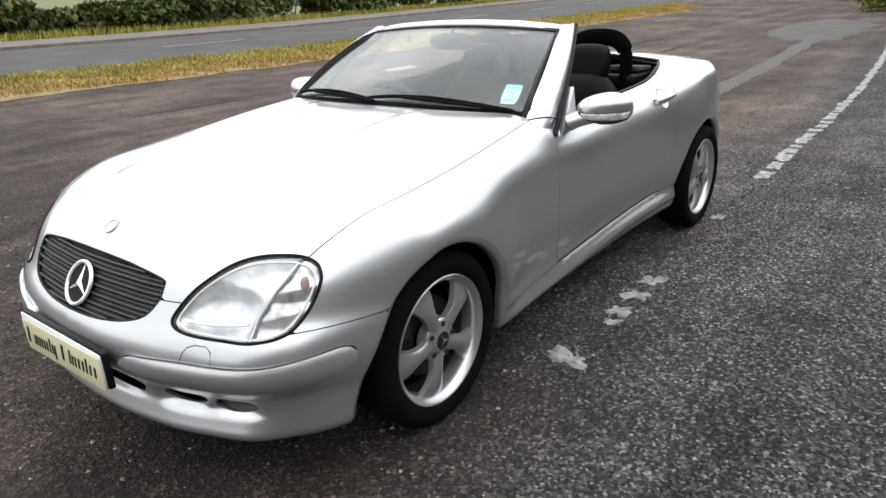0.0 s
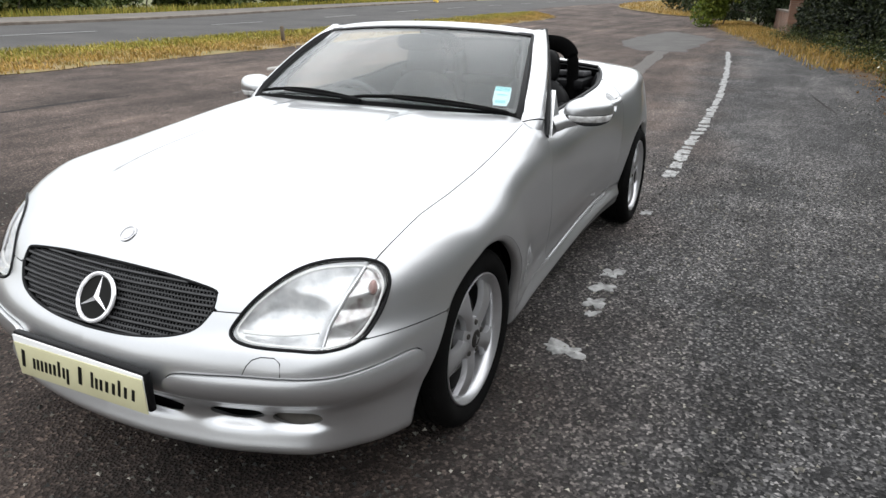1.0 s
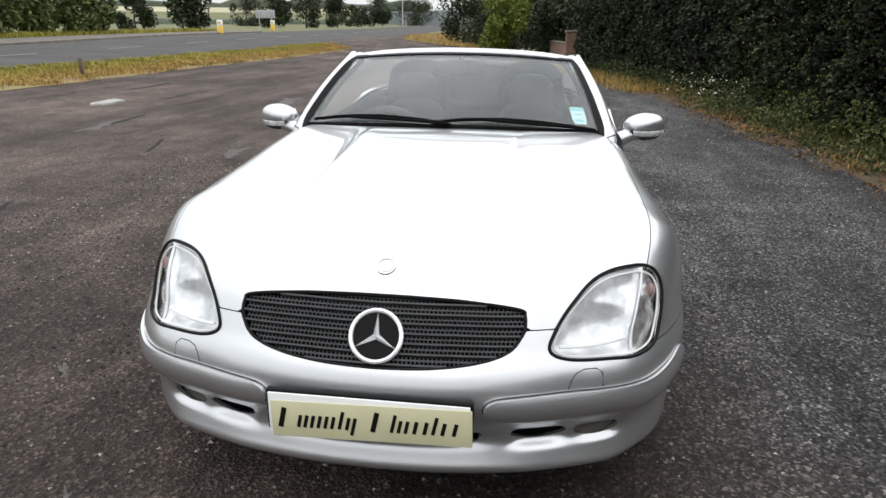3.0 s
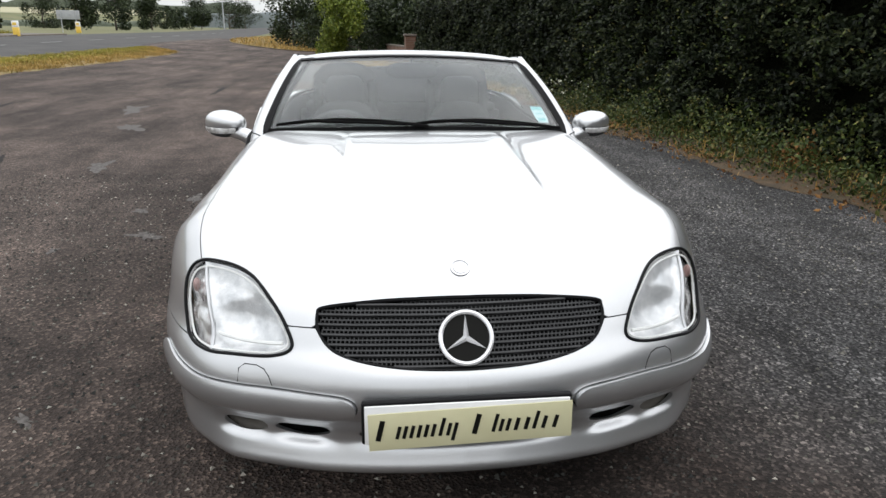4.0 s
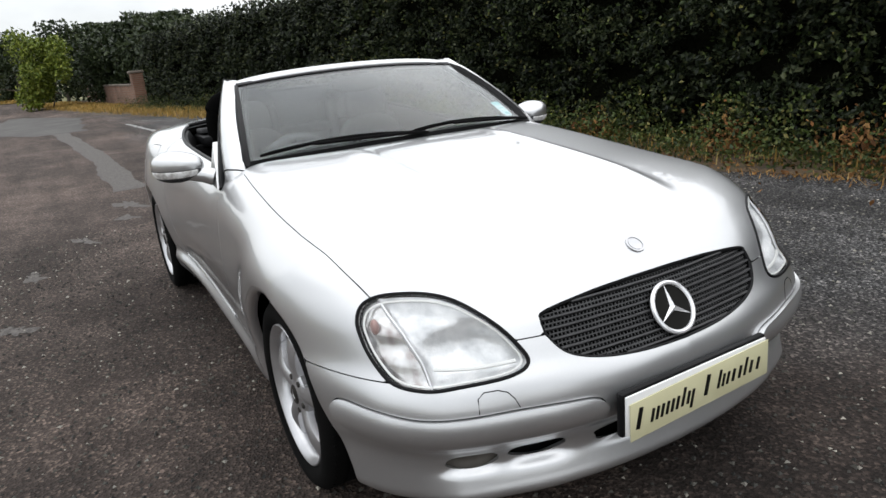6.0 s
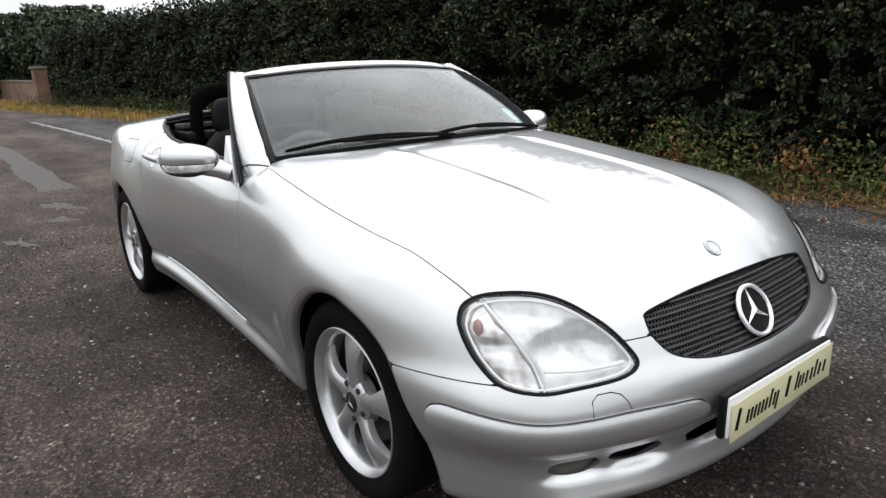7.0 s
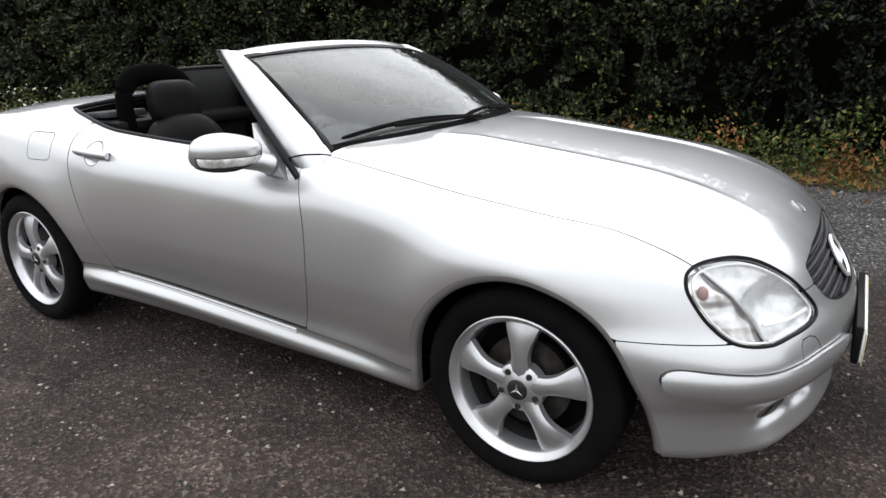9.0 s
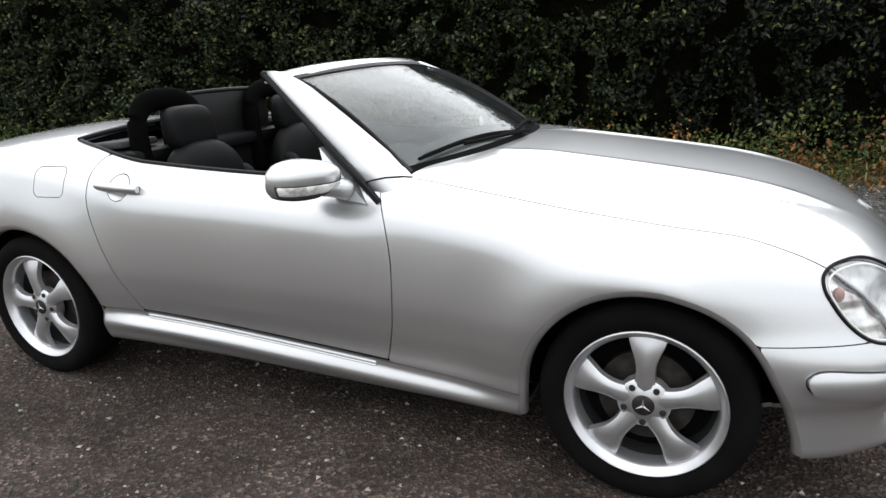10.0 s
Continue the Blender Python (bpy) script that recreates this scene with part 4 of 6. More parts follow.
# headlamps
DIV_Z, DIV_A = [0.50, 0.528, 0.58, 0.644, 0.704, 0.74], [0.035, 0.060, 0.102, 0.172, 0.262, 0.315]
divide = (AY - X) - np.interp(Z, DIV_Z, DIV_A)
for sgn in (1, -1):
    half = np.where(sgn * Y > 0, 1.0, -1.0)
    mine = np.minimum(lamp, half)

    def bowl(v):
        a = np.abs(v[:, 1]) - v[:, 0]
        g = outline(LAMP, a, v[:, 2])
        u = a - np.interp(v[:, 2], DIV_Z, DIV_A)
        dent = 0.030 * np.clip(1 - ((a + 0.03) / 0.15) ** 2 - ((v[:, 2] - 0.605) / 0.058) ** 2, 0, 1)
        return -0.010 - 0.020 * np.clip(g / 0.03, 0, 1) - dent + 0.016 * np.exp(-((u / 0.010) ** 2))

    head = panel("headlamp", np.minimum(mine, -divide), REFLECT, car, "clear headlamp with silvered reflector", proud=bowl, rim=0.0, gap=0.003)
    panel("indicator", np.minimum(mine - 0.003, divide), INDICATOR, head, "clear indicator beside the headlamp", proud=lambda v: -0.020 + 0.003 * np.sin(v[:, 2] * 90), rim=0.0, gap=0.0)

    def lamp_point(a, z):
        lo, hi = 0.05, 0.90
        for _ in range(36):
            y = (lo + hi) / 2
            q = on_front(y, z)
            if q.y - q.x < a:
                lo = y
            else:
                hi = y
        return on_front(lo, z)

    ring = []
    for a, z in smooth_loop(LAMP, 90):
        q = lamp_point(a, z)
        q = q + normal(q) * 0.0005
        ring.append((q.x, sgn * q.y, q.z))
    part("gasket", tube(ring, 0.0048, 8, closed=True), TRIM, head, "black rubber surround")
    q = lamp_point(0.283, 0.655)
    q = q - normal(q) * 0.013
    part("bulb", blob(q.x, sgn * q.y, q.z, 0.014, 0.010, 0.020, 2.2, 14, 10), AMBER, head, "reddish indicator bulb")
    bar = []
    for i in range(24):
        z = 0.527 + 0.185 * i / 23
        a = float(np.interp(z, DIV_Z, DIV_A))
        if outline(LAMP, np.array([a]), np.array([z]))[0] > 0.004:
            q = lamp_point(a, z)
            q = q - normal(q) * 0.010
            bar.append((q.x, sgn * q.y, q.z))
    part("divider", tube(bar, 0.0055, 8), ALLOY, head)
    pane = panel("lens", mine, LENS, head, proud=0.001, rim=0.0, gap=0.002)
    pane.visible_shadow = False
    # bright bezel just inside the surround
    bezel = []
    for a, z in smooth_loop([(a + (0.02 - a) * 0.075, z + (0.606 - z) * 0.10) for a, z in LAMP], 90):
        q = lamp_point(a, z)
        q = q - normal(q) * 0.007
        bezel.append((q.x, sgn * q.y, q.z))
    part("bezel", tube(bezel, 0.0030, 6, closed=True), WHITEPL, head, "bright inner bezel")
    # flat ledge under the reflector and the lamp's inner ring
    pts = []
    for i in range(22):
        a = -0.205 + 0.265 * i / 21
        z = 0.566 - 0.004 * math.sin(math.pi * i / 21)
        p = lamp_point(a, z)
        p = p - normal(p) * 0.010
        pts.append((p.x, sgn * p.y, p.z))
    part("reflector_ledge", tube(pts, 0.005, 6), WHITEPL, head)

# grille: dark mesh back, slats and round emblem
back = panel("grille", grille, GAP, car, "black grille of slats and mesh", proud=-0.026, rim=0.0, gap=-0.004)
ring = []
for y, z in smooth_loop(GRILLE, 110):
    q = on_front(y, z)
    q = q - normal(q) * 0.006
    ring.append(q)
part("grille_lip", tube(ring, 0.0065, 8, closed=True), TRIM, back)


def grille_half(z):
    ys = np.linspace(0, 0.40, 200)
    g = outline(GRILLE, ys, np.full(200, z))
    inside = ys[g > 0.004]
    return float(inside.max()) if len(inside) else 0.0


mesh_bm = bmesh.new()
pitch = 0.0222
z = 0.527
while z < 0.673:
    w = grille_half(z)
    if w > 0.05:
        bm = bmesh.new()
        rows = []
        for i in range(41):
            y = -w + 2 * w * i / 40
            p = on_front(y, z)
            n = normal(p)
            c = p - n * 0.010
            up = Vector((0, 0, 1)) - n * n.z
            up.normalize()
            rows.append([bm.verts.new(c + n * a + up * b) for a, b in ((0.004, 0.0038), (0.007, 0.0020), (0.007, -0.0020), (0.004, -0.0038), (-0.012, -0.0042), (-0.012, 0.0042))])
        for r0, r1 in zip(rows, rows[1:]):
            for k in range(6):
                bm.faces.new((r0[k], r0[(k + 1) % 6], r1[(k + 1) % 6], r1[k]))
        part("slat", bm, SLAT, back, smooth=False)
    # two rows of small round-cornered holes between one slat and the next
    for lift, shift in ((0.0074, 0.0), (0.0148, 0.0055)):
        wide = grille_half(z + lift)
        y = -wide + 0.006 + shift
        while y < wide and wide > 0.05:
            p = on_front(y, z + lift)
            n = normal(p)
            turn = Matrix.Translation(p - n * 0.013) @ n.to_track_quat("X", "Z").to_matrix().to_4x4()
            for dy, dz, sy, sz in ((0.0, 0.0, 0.0026, 0.0074), (0.0055, 0.0037 if lift < 0.01 else -0.0037, 0.011, 0.0022)):
                made = bmesh.ops.create_cube(mesh_bm, size=1.0)["verts"]
                bmesh.ops.transform(mesh_bm, matrix=turn @ Matrix.Translation((0, dy, dz)) @ Matrix.Diagonal((0.004, sy, sz, 1)), verts=made)
            y += 0.0112
    z += pitch
tagged(part("mesh", mesh_bm, SLAT, back, smooth=False), kind="stuff")
p = on_front(0, 0.584)
n = normal(p)
turn = Matrix.Translation(p + n * 0.003) @ n.to_track_quat("Z", "Y").to_matrix().to_4x4()


def emblem(parent, m, r, depth, dark):
    base = part("emblem", lathe([(0, -depth), (r * 0.94, -depth), (r * 0.94, 0), (0, 0.0)], 40, "Z"), dark, parent, "round black and chrome emblem")
    base.matrix_basis = m
    ring = [(r * math.cos(2 * math.pi * i / 48), r * math.sin(2 * math.pi * i / 48), 0.002) for i in range(48)]
    part("ring", tube(ring, r * 0.095, 8, closed=True), BRIGHT, base)
    bm = bmesh.new()
    for k in range(3):
        a = math.pi / 2 + k * 2 * math.pi / 3
        d, s = Vector((math.cos(a), math.sin(a), 0)), Vector((-math.sin(a), math.cos(a), 0))
        tip, b0, b1, top = bm.verts.new(d * r * 0.95), bm.verts.new(s * r * 0.13 - d * r * 0.06), bm.verts.new(-s * r * 0.13 - d * r * 0.06), bm.verts.new((0, 0, r * 0.14))
        for f in ((tip, b0, top), (b1, tip, top), (b0, b1, top)):
            bm.faces.new(f)
    part("arms", bm, BRIGHT, base, smooth=False)
    return base


up_fix = (turn.to_3x3().inverted() @ Vector((0, 0, 1)))
spin = math.degrees(math.atan2(up_fix.y, up_fix.x)) - 90
emblem(back, turn @ pose(0, 0, 0, 0, 0, spin), 0.067, 0.02, INK)
p = on_top(0.596, 0)
n = normal(p)
m = Matrix.Translation(p + n * 0.0005) @ n.to_track_quat("Z", "Y").to_matrix().to_4x4()
badge = part("bonnet_badge", lathe([(0, 0.0025), (0.019, 0.0025), (0.0195, 0.0005), (0.0225, 0.0005), (0.023, 0.003), (0.027, 0.003), (0.028, 0.0)], 32, "Z"), ALLOY, car, "small round badge")
badge.matrix_basis = m

# added black boxes, unseen, stop daylight showing through the bumper's openings
part("daylight_block", box((0.45, 0.96, 0.34), (0.42, 0, 0.42), bevel=0.02), GAP, car)
for sgn in (1, -1):
    part("fog_daylight_block", box((0.09, 0.17, 0.09), (0.505, sgn * 0.575, 0.30), (0, 0, sgn * 34), 0.02), GAP, car)
# dark ducts behind the low intake and the fog lamps
panel("intake_duct", intake, GAP, car, proud=-0.05, rim=0.0, gap=-0.006)
for sgn in (1, -1):
    half = np.where(sgn * Y > 0, 1.0, -1.0)
    panel("fog_lamp", np.minimum(fog, half), FOGLENS, car, "oval fog lamp in the bumper", proud=-0.024, rim=0.0, gap=-0.006)

# show plate on its holder
holder = part("plate_holder", box((0.020, 0.540, 0.119), (0.812, -0.004, 0.401), bevel=0.006), TRIM, car, "black plate holder")
part("white_plate", box((0.006, 0.524, 0.108), (0.826, -0.004, 0.400), bevel=0.002), WHITEP, holder)
plate_m = pose(0.8320, 0.004, 0.389, 1.5, 0, 0)
cream = part("cream_plate", box((0.003, 0.522, 0.104), bevel=0.001), CREAM, holder, "cream show plate with two dark words as bars")
cream.matrix_basis = plate_m
pen = -0.244
words = [("cap", 0.052), ("x", 0.034), ("x", 0.036), ("x", 0.036), ("t", 0.022), ("y", 0.034), ("gap", 0.030), ("cap", 0.052), ("t", 0.018), ("x", 0.036), ("s", 0.026), ("s", 0.026), ("t", 0.018), ("s", 0.030), ("s", 0.028)]
extents = {"cap": (-0.024, 0.034), "x": (-0.022, 0.014), "t": (-0.022, 0.030), "y": (-0.038, 0.014), "s": (-0.022, 0.014)}
strokes = {"cap": ((0.22, 0.013, 0, 1),), "x": ((0.20, 0.009, 0, 1), (0.70, 0.009, 0, 1)), "t": ((0.42, 0.009, 0, 1),), "y": ((0.20, 0.009, 0.3, 1), (0.68, 0.009, 0, 1)), "s": ((0.45, 0.010, 0, 1),), "gap": ()}
for kind, w in words:
    for at, thick, lo, hi in strokes[kind]:
        low, high = extents[kind]
        low, high = low + (high - low) * lo, low + (high - low) * hi
        bar = part("lettering_bar", box((0.0015, thick, high - low)), INK, cream, smooth=False)
        bar.matrix_basis = pose(0.0022, pen + at * w + 0.25 * (low + high) / 2, (low + high) / 2, -14, 0, 0)
    pen += w


# wheels: built facing +y, turned for the other side
def wheel_at(x, y, sgn, spin):
    m = pose(x, y, 0.303, 0, 0, 0 if sgn > 0 else 180) @ pose(0, 0, 0, 0, spin, 0)
    rim = part("wheel", lathe([(0.196, -0.075), (0.1985, -0.040), (0.201, -0.026), (0.206, -0.018), (0.213, -0.012), (0.219, -0.005), (0.2225, -0.003), (0.2255, -0.005), (0.226, -0.011), (0.224, -0.016), (0.216, -0.060)], 64), ALLOY, car, "five-spoke silver alloy wheel")
    rim.matrix_basis = m
    side = [(0.222, -0.012), (0.232, -0.004), (0.248, 0.004), (0.268, 0.006), (0.284, 0.001), (0.296, -0.010), (0.302, -0.022)]
    tread = [(r - 0.006, a) for r, a in ((0.3085, -0.026), (0.309, -0.055), (0.302, -0.057), (0.302, -0.064), (0.309, -0.066), (0.3095, -0.088), (0.302, -0.090), (0.302, -0.097), (0.309, -0.099), (0.309, -0.122), (0.302, -0.124), (0.302, -0.131), (0.3085, -0.133), (0.307, -0.168), (0.296, -0.182), (0.26, -0.190), (0.226, -0.180))]
    tyre = part("tyre", lathe(side + tread, 72), RUBBER, rim, "black road tyre")
    bm = bmesh.new()
    for i in range(60):
        a = 2 * math.pi * i / 60
        box((0.004, 0.018, 0.010), bm=bm, at=(0.2985 * math.cos(a), -0.026, 0.2985 * math.sin(a)), rot=(0, -math.degrees(a) + 90, 18))
    tagged(part("tread", bm, RUBBER, tyre, smooth=False), kind="stuff")
    for k in range(5):
        bm = bmesh.new()
        rows = []
        for i in range(12):
            t = i / 11
            r = 0.042 + 0.164 * t
            w = 0.036 - 0.010 * math.sin(math.pi * min(1, t * 1.3)) + 0.026 * t**3
            h = -0.020 - 0.004 * t + 0.010 * math.sin(math.pi * t) - 0.010 * t**4
            prof = ((-1.0, -0.026), (-0.92, -0.006), (-0.55, 0.002), (0.0, 0.006), (0.55, 0.002), (0.92, -0.006), (1.0, -0.026))
            rows.append([bm.verts.new((w * u, h + v, r)) for u, v in prof])
        for r0, r1 in zip(rows, rows[1:]):
            for q in range(6):
                bm.faces.new((r0[q], r0[q + 1], r1[q + 1], r1[q]))
        spoke = part("spoke", bm, ALLOY, rim)
        spoke.matrix_basis = pose(0, 0, 0, 0, 72 * k, 0)
        bolt = part("bolt", lathe([(0.0, -0.012), (0.009, -0.012), (0.010, -0.016), (0.010, -0.030)], 8), STEEL, rim)
        bolt.matrix_basis = pose(0, 0, 0, 0, 72 * k + 36, 0) @ pose(0, 0, 0.056)
    part("hub", lathe([(0.0, -0.010), (0.034, -0.010), (0.040, -0.014), (0.066, -0.018), (0.074, -0.026), (0.076, -0.06), (0, -0.06)], 40), ALLOY, rim)
    cap = part("hub_cap", lathe([(0.0, -0.004), (0.026, -0.005), (0.031, -0.008), (0.032, -0.014)], 32), STEEL, rim, "grey round hub cap")
    bm = bmesh.new()
    for k in range(3):
        a = math.pi / 2 + k * 2 * math.pi / 3
        d, s = Vector((math.cos(a), 0, math.sin(a))), Vector((-math.sin(a), 0, math.cos(a)))
        vs = [bm.verts.new(q + Vector((0, -0.0035, 0))) for q in (d * 0.024, s * 0.004, -s * 0.004)] + [bm.verts.new((0, -0.001, 0))]
        bm.faces.new((vs[0], vs[1], vs[3]))
        bm.faces.new((vs[2], vs[0], vs[3]))
    part("cap_arms", bm, ALLOY, cap, smooth=False)
    part("brake_disc", lathe([(0.07, -0.075), (0.138, -0.075), (0.138, -0.095), (0.07, -0.095)], 40), STEEL, rim)
    # near-black barrel and added back disc carry the shade behind the spokes
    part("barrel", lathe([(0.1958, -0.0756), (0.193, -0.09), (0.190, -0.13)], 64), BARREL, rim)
    part("wheel_shade_back", lathe([(0.0, -0.125), (0.195, -0.125)], 32), GAP, rim)
    return rim


wheel_at(0.0, 0.850, 1, 24)
wheel_at(0.0, -0.850, -1, 0)
wheel_at(-2.455, 0.905, 1, 40)
wheel_at(-2.455, -0.885, -1, 12)
for x, r in ((0.0, 0.372), (-2.455, 0.380)):
    for sgn in (1, -1):
        bm = bmesh.new()
        rows = []
        for i in range(25):
            a = math.radians(180 * i / 24)
            rows.append([bm.verts.new((x + r * math.cos(a), sgn * y, 0.30 + r * math.sin(a))) for y in (0.50, 0.80)])
        for r0, r1 in zip(rows, rows[1:]):
            bm.faces.new((r0[0], r0[1], r1[1], r1[0]))
        bm.faces.new([q[0] for q in rows])
        part("wheel_liner", bm, GAP, car)


# windscreen: bent glass, black band, pillars, header
def screen_point(u, v, lift=0.0):
    b = Vector((-0.605 - 0.170 * abs(u) ** 2.2, 0.695 * u, 0.938 - 0.030 * u * u))
    t = Vector((-1.225 - 0.055 * u * u, 0.560 * u, 1.236 - 0.028 * u * u))
    p = b.lerp(t, v)
    n = Vector((0.43, 0.12 * u, 0.90)).normalized()
    return p + n * (0.020 * math.sin(math.pi * v) + lift)


def screen_patch(name, u0, u1, v0, v1, nu, nv, lift, thick, mat, parent, label=""):
    bm = bmesh.new()
    lay = []
    for off in (lift, lift - thick):
        lay.append([[bm.verts.new(screen_point(u0 + (u1 - u0) * i / nu, v0 + (v1 - v0) * j / nv, off)) for j in range(nv + 1)] for i in range(nu + 1)])
    for i in range(nu):
        for j in range(nv):
            bm.faces.new((lay[0][i][j], lay[0][i + 1][j], lay[0][i + 1][j + 1], lay[0][i][j + 1]))
            bm.faces.new((lay[1][i][j], lay[1][i][j + 1], lay[1][i + 1][j + 1], lay[1][i + 1][j]))
    for i in range(nu):
        for j in (0, nv):
            bm.faces.new((lay[0][i][j], lay[0][i + 1][j], lay[1][i + 1][j], lay[1][i][j]))
    for j in range(nv):
        for i in (0, nu):
            bm.faces.new((lay[0][i][j], lay[0][i][j + 1], lay[1][i][j + 1], lay[1][i][j]))
    return part(name, bm, mat, parent, label)


screen = screen_patch("windscreen", -0.985, 0.985, 0.0, 1.0, 40, 16, 0.0, 0.0045, GLASS, car, "raked tinted windscreen glass")
screen.visible_shadow = False
for sgn in (1, -1):
    bm, rows = bmesh.new(), []
    for j in range(17):
        v = 0.985 * j / 16
        ease = min(1.0, (1.0 - v) / 0.15, 0.1 + v / 0.12)
        wide = 0.040 - 0.012 * v
        rows.append([bm.verts.new(screen_point(sgn * u, v, h)) for u, h in ((1.012 - wide, 0.002), (1.012 - wide * 0.55, 0.003 + 0.007 * ease), (1.004, 0.004 + 0.014 * ease), (1.012, 0.003 + 0.013 * ease), (1.012, -0.02), (1.012 - wide, -0.02))])
    for r0, r1 in zip(rows, rows[1:]):
        for q in range(6):
            bm.faces.new((r0[q], r0[(q + 1) % 6], r1[(q + 1) % 6], r1[q]))
    part("screen_edge", bm, TRIM, screen, "black rubber edge")
screen_patch("screen_top_edge", -1.0, 1.0, 0.972, 1.01, 30, 2, 0.004, 0.012, TRIM, screen)
screen_patch("cowl", -1.0, 1.0, -0.045, 0.040, 30, 3, 0.003, 0.03, GAP, car, "black cowl panel below the windscreen")
for sgn in (1, -1):
    a0, a1 = Vector((-0.755, 0.700, 0.895)), Vector((-1.275, 0.560, 1.206))
    c0, c1 = Vector((-0.905, 0.752, 0.880)), Vector((-1.392, 0.578, 1.226))
    bm = bmesh.new()
    rows = []
    for i in range(15):
        t = -0.14 + 1.14 * i / 14
        a, c = a0.lerp(a1, t), c0.lerp(c1, t)
        bow = 0.018 * math.sin(math.pi * max(0, t)) - 0.02 * max(0, -t) / 0.14
        n = Vector((0.25, 0.85, 0.48)).normalized()
        a, c = a + n * bow, c + n * bow
        g = Vector((0.43, 0.0, 0.90)) * max(0.0, min(1.0, 6 * t, 8 * (1 - t)))
        row = [a - n * 0.025, a + n * 0.004 + g * 0.012, a.lerp(c, 0.22) + n * 0.024 + g * 0.009, a.lerp(c, 0.55) + n * 0.032, a.lerp(c, 0.85) + n * 0.020, c + n * 0.004, c - n * 0.03, a.lerp(c, 0.5) - n * 0.045]
        rows.append([bm.verts.new((q.x, sgn * q.y, q.z)) for q in row])
    for r0, r1 in zip(rows, rows[1:]):
        for k in range(8):
            bm.faces.new((r0[k], r0[(k + 1) % 8], r1[(k + 1) % 8], r1[k]))
    bm.faces.new(rows[0])
    bm.faces.new(rows[-1])
    pillar = part("windscreen_pillar", bm, PAINT, car, "silver windscreen pillar")
    pts = []
    for i in range(13):
        t = -0.03 + 1.03 * i / 12
        q = a0.lerp(a1, t) + Vector((0.25, 0.85, 0.48)).normalized() * (0.018 * math.sin(math.pi * max(0, t)) + 0.004)
        pts.append((q.x - 0.004, sgn * (q.y - 0.040), q.z - 0.014))
    part("pillar_rubber", tube(pts, 0.012, 8), TRIM, pillar, "black rubber along the glass")
    pts = []
    e0, e1 = Vector((-0.838, 0.788, 0.828)), Vector((-1.40, 0.580, 1.226))
    for i in range(16):
        t = i / 15
        q = e0.lerp(e1, t) + Vector((0.25, 0.85, 0.48)).normalized() * (0.016 * math.sin(math.pi * t) - 0.002)
        pts.append((q.x, sgn * q.y, q.z))
    side_n = Vector((0.25, 0.85, 0.48)).normalized()
    seam = [a0.lerp(c0, s) + side_n * h for s, h in ((-0.04, 0.001), (0.0, 0.005), (0.22, 0.0242), (0.55, 0.0322), (0.85, 0.0202), (1.0, 0.004))]
    part("pillar_seam", tube([(q.x, sgn * q.y, q.z) for q in seam], 0.0028, 6), TRIM, pillar)
    part("pillar_seal", tube(pts, 0.0115, 8), TRIM, pillar, "black rubber seal")
bm = bmesh.new()
rows = []
for i in range(31):
    u = -1.04 + 2.08 * i / 30
    uu = max(-1, min(1, u))
    f = screen_point(uu, 1.0)
    f.y = 0.560 * u
    drop = 0.012 * abs(u) ** 6
    row = [f + Vector((0.006, 0, -0.012)), f + Vector((0.004, 0, 0.008 - drop)), f + Vector((-0.030, 0, 0.024 - drop)), f + Vector((-0.085, 0, 0.024 - drop)), f + Vector((-0.118, 0, 0.010 - drop)), f + Vector((-0.115, 0, -0.018)), f + Vector((-0.05, 0, -0.026))]
    rows.append([bm.verts.new(q) for q in row])
for r0, r1 in zip(rows, rows[1:]):
    for k in range(7):
        bm.faces.new((r0[k], r0[(k + 1) % 7], r1[(k + 1) % 7], r1[k]))
bm.faces.new(rows[0])
bm.faces.new(rows[-1])
header = part("windscreen_header", bm, PAINT, car, "silver top rail of the windscreen")
for sgn in (1, -1):
    part("header_corner", blob(-1.345, sgn * 0.560, 1.212, 0.052, 0.028, 0.017, 2.4), PAINT, header)
    part("corner_seal", box((0.05, 0.030, 0.036), (-1.380, sgn * 0.575, 1.214), (0, 0, -sgn * 12), 0.008), TRIM, header)

# wipers
for y0, y1, top in ((-0.63, 0.03, 0.085), (-0.02, 0.64, 0.075)):
    pts = []
    for i in range(17):
        t = i / 16
        u = (y0 + (y1 - y0) * t) / 0.685
        v = 0.020 + top * math.sin(math.pi * min(1.0, 0.15 + 0.85 * t)) * 0.85
        pts.append(screen_point(u, v, 0.014))
    wiper = part("wiper", tube(pts, [0.006] + [0.008] * 15 + [0.005], 6), GAP, car, "black wiper parked low on the glass")
    pts = [screen_point((y0 + (y1 - y0) * (0.30 + 0.70 * i / 8)) / 0.685, -0.005 + (top * 0.70 * (1 - (i / 8)) ** 0.7), 0.026) for i in range(9)]
    part("wiper_arm", tube(pts, 0.007, 6), GAP, wiper)

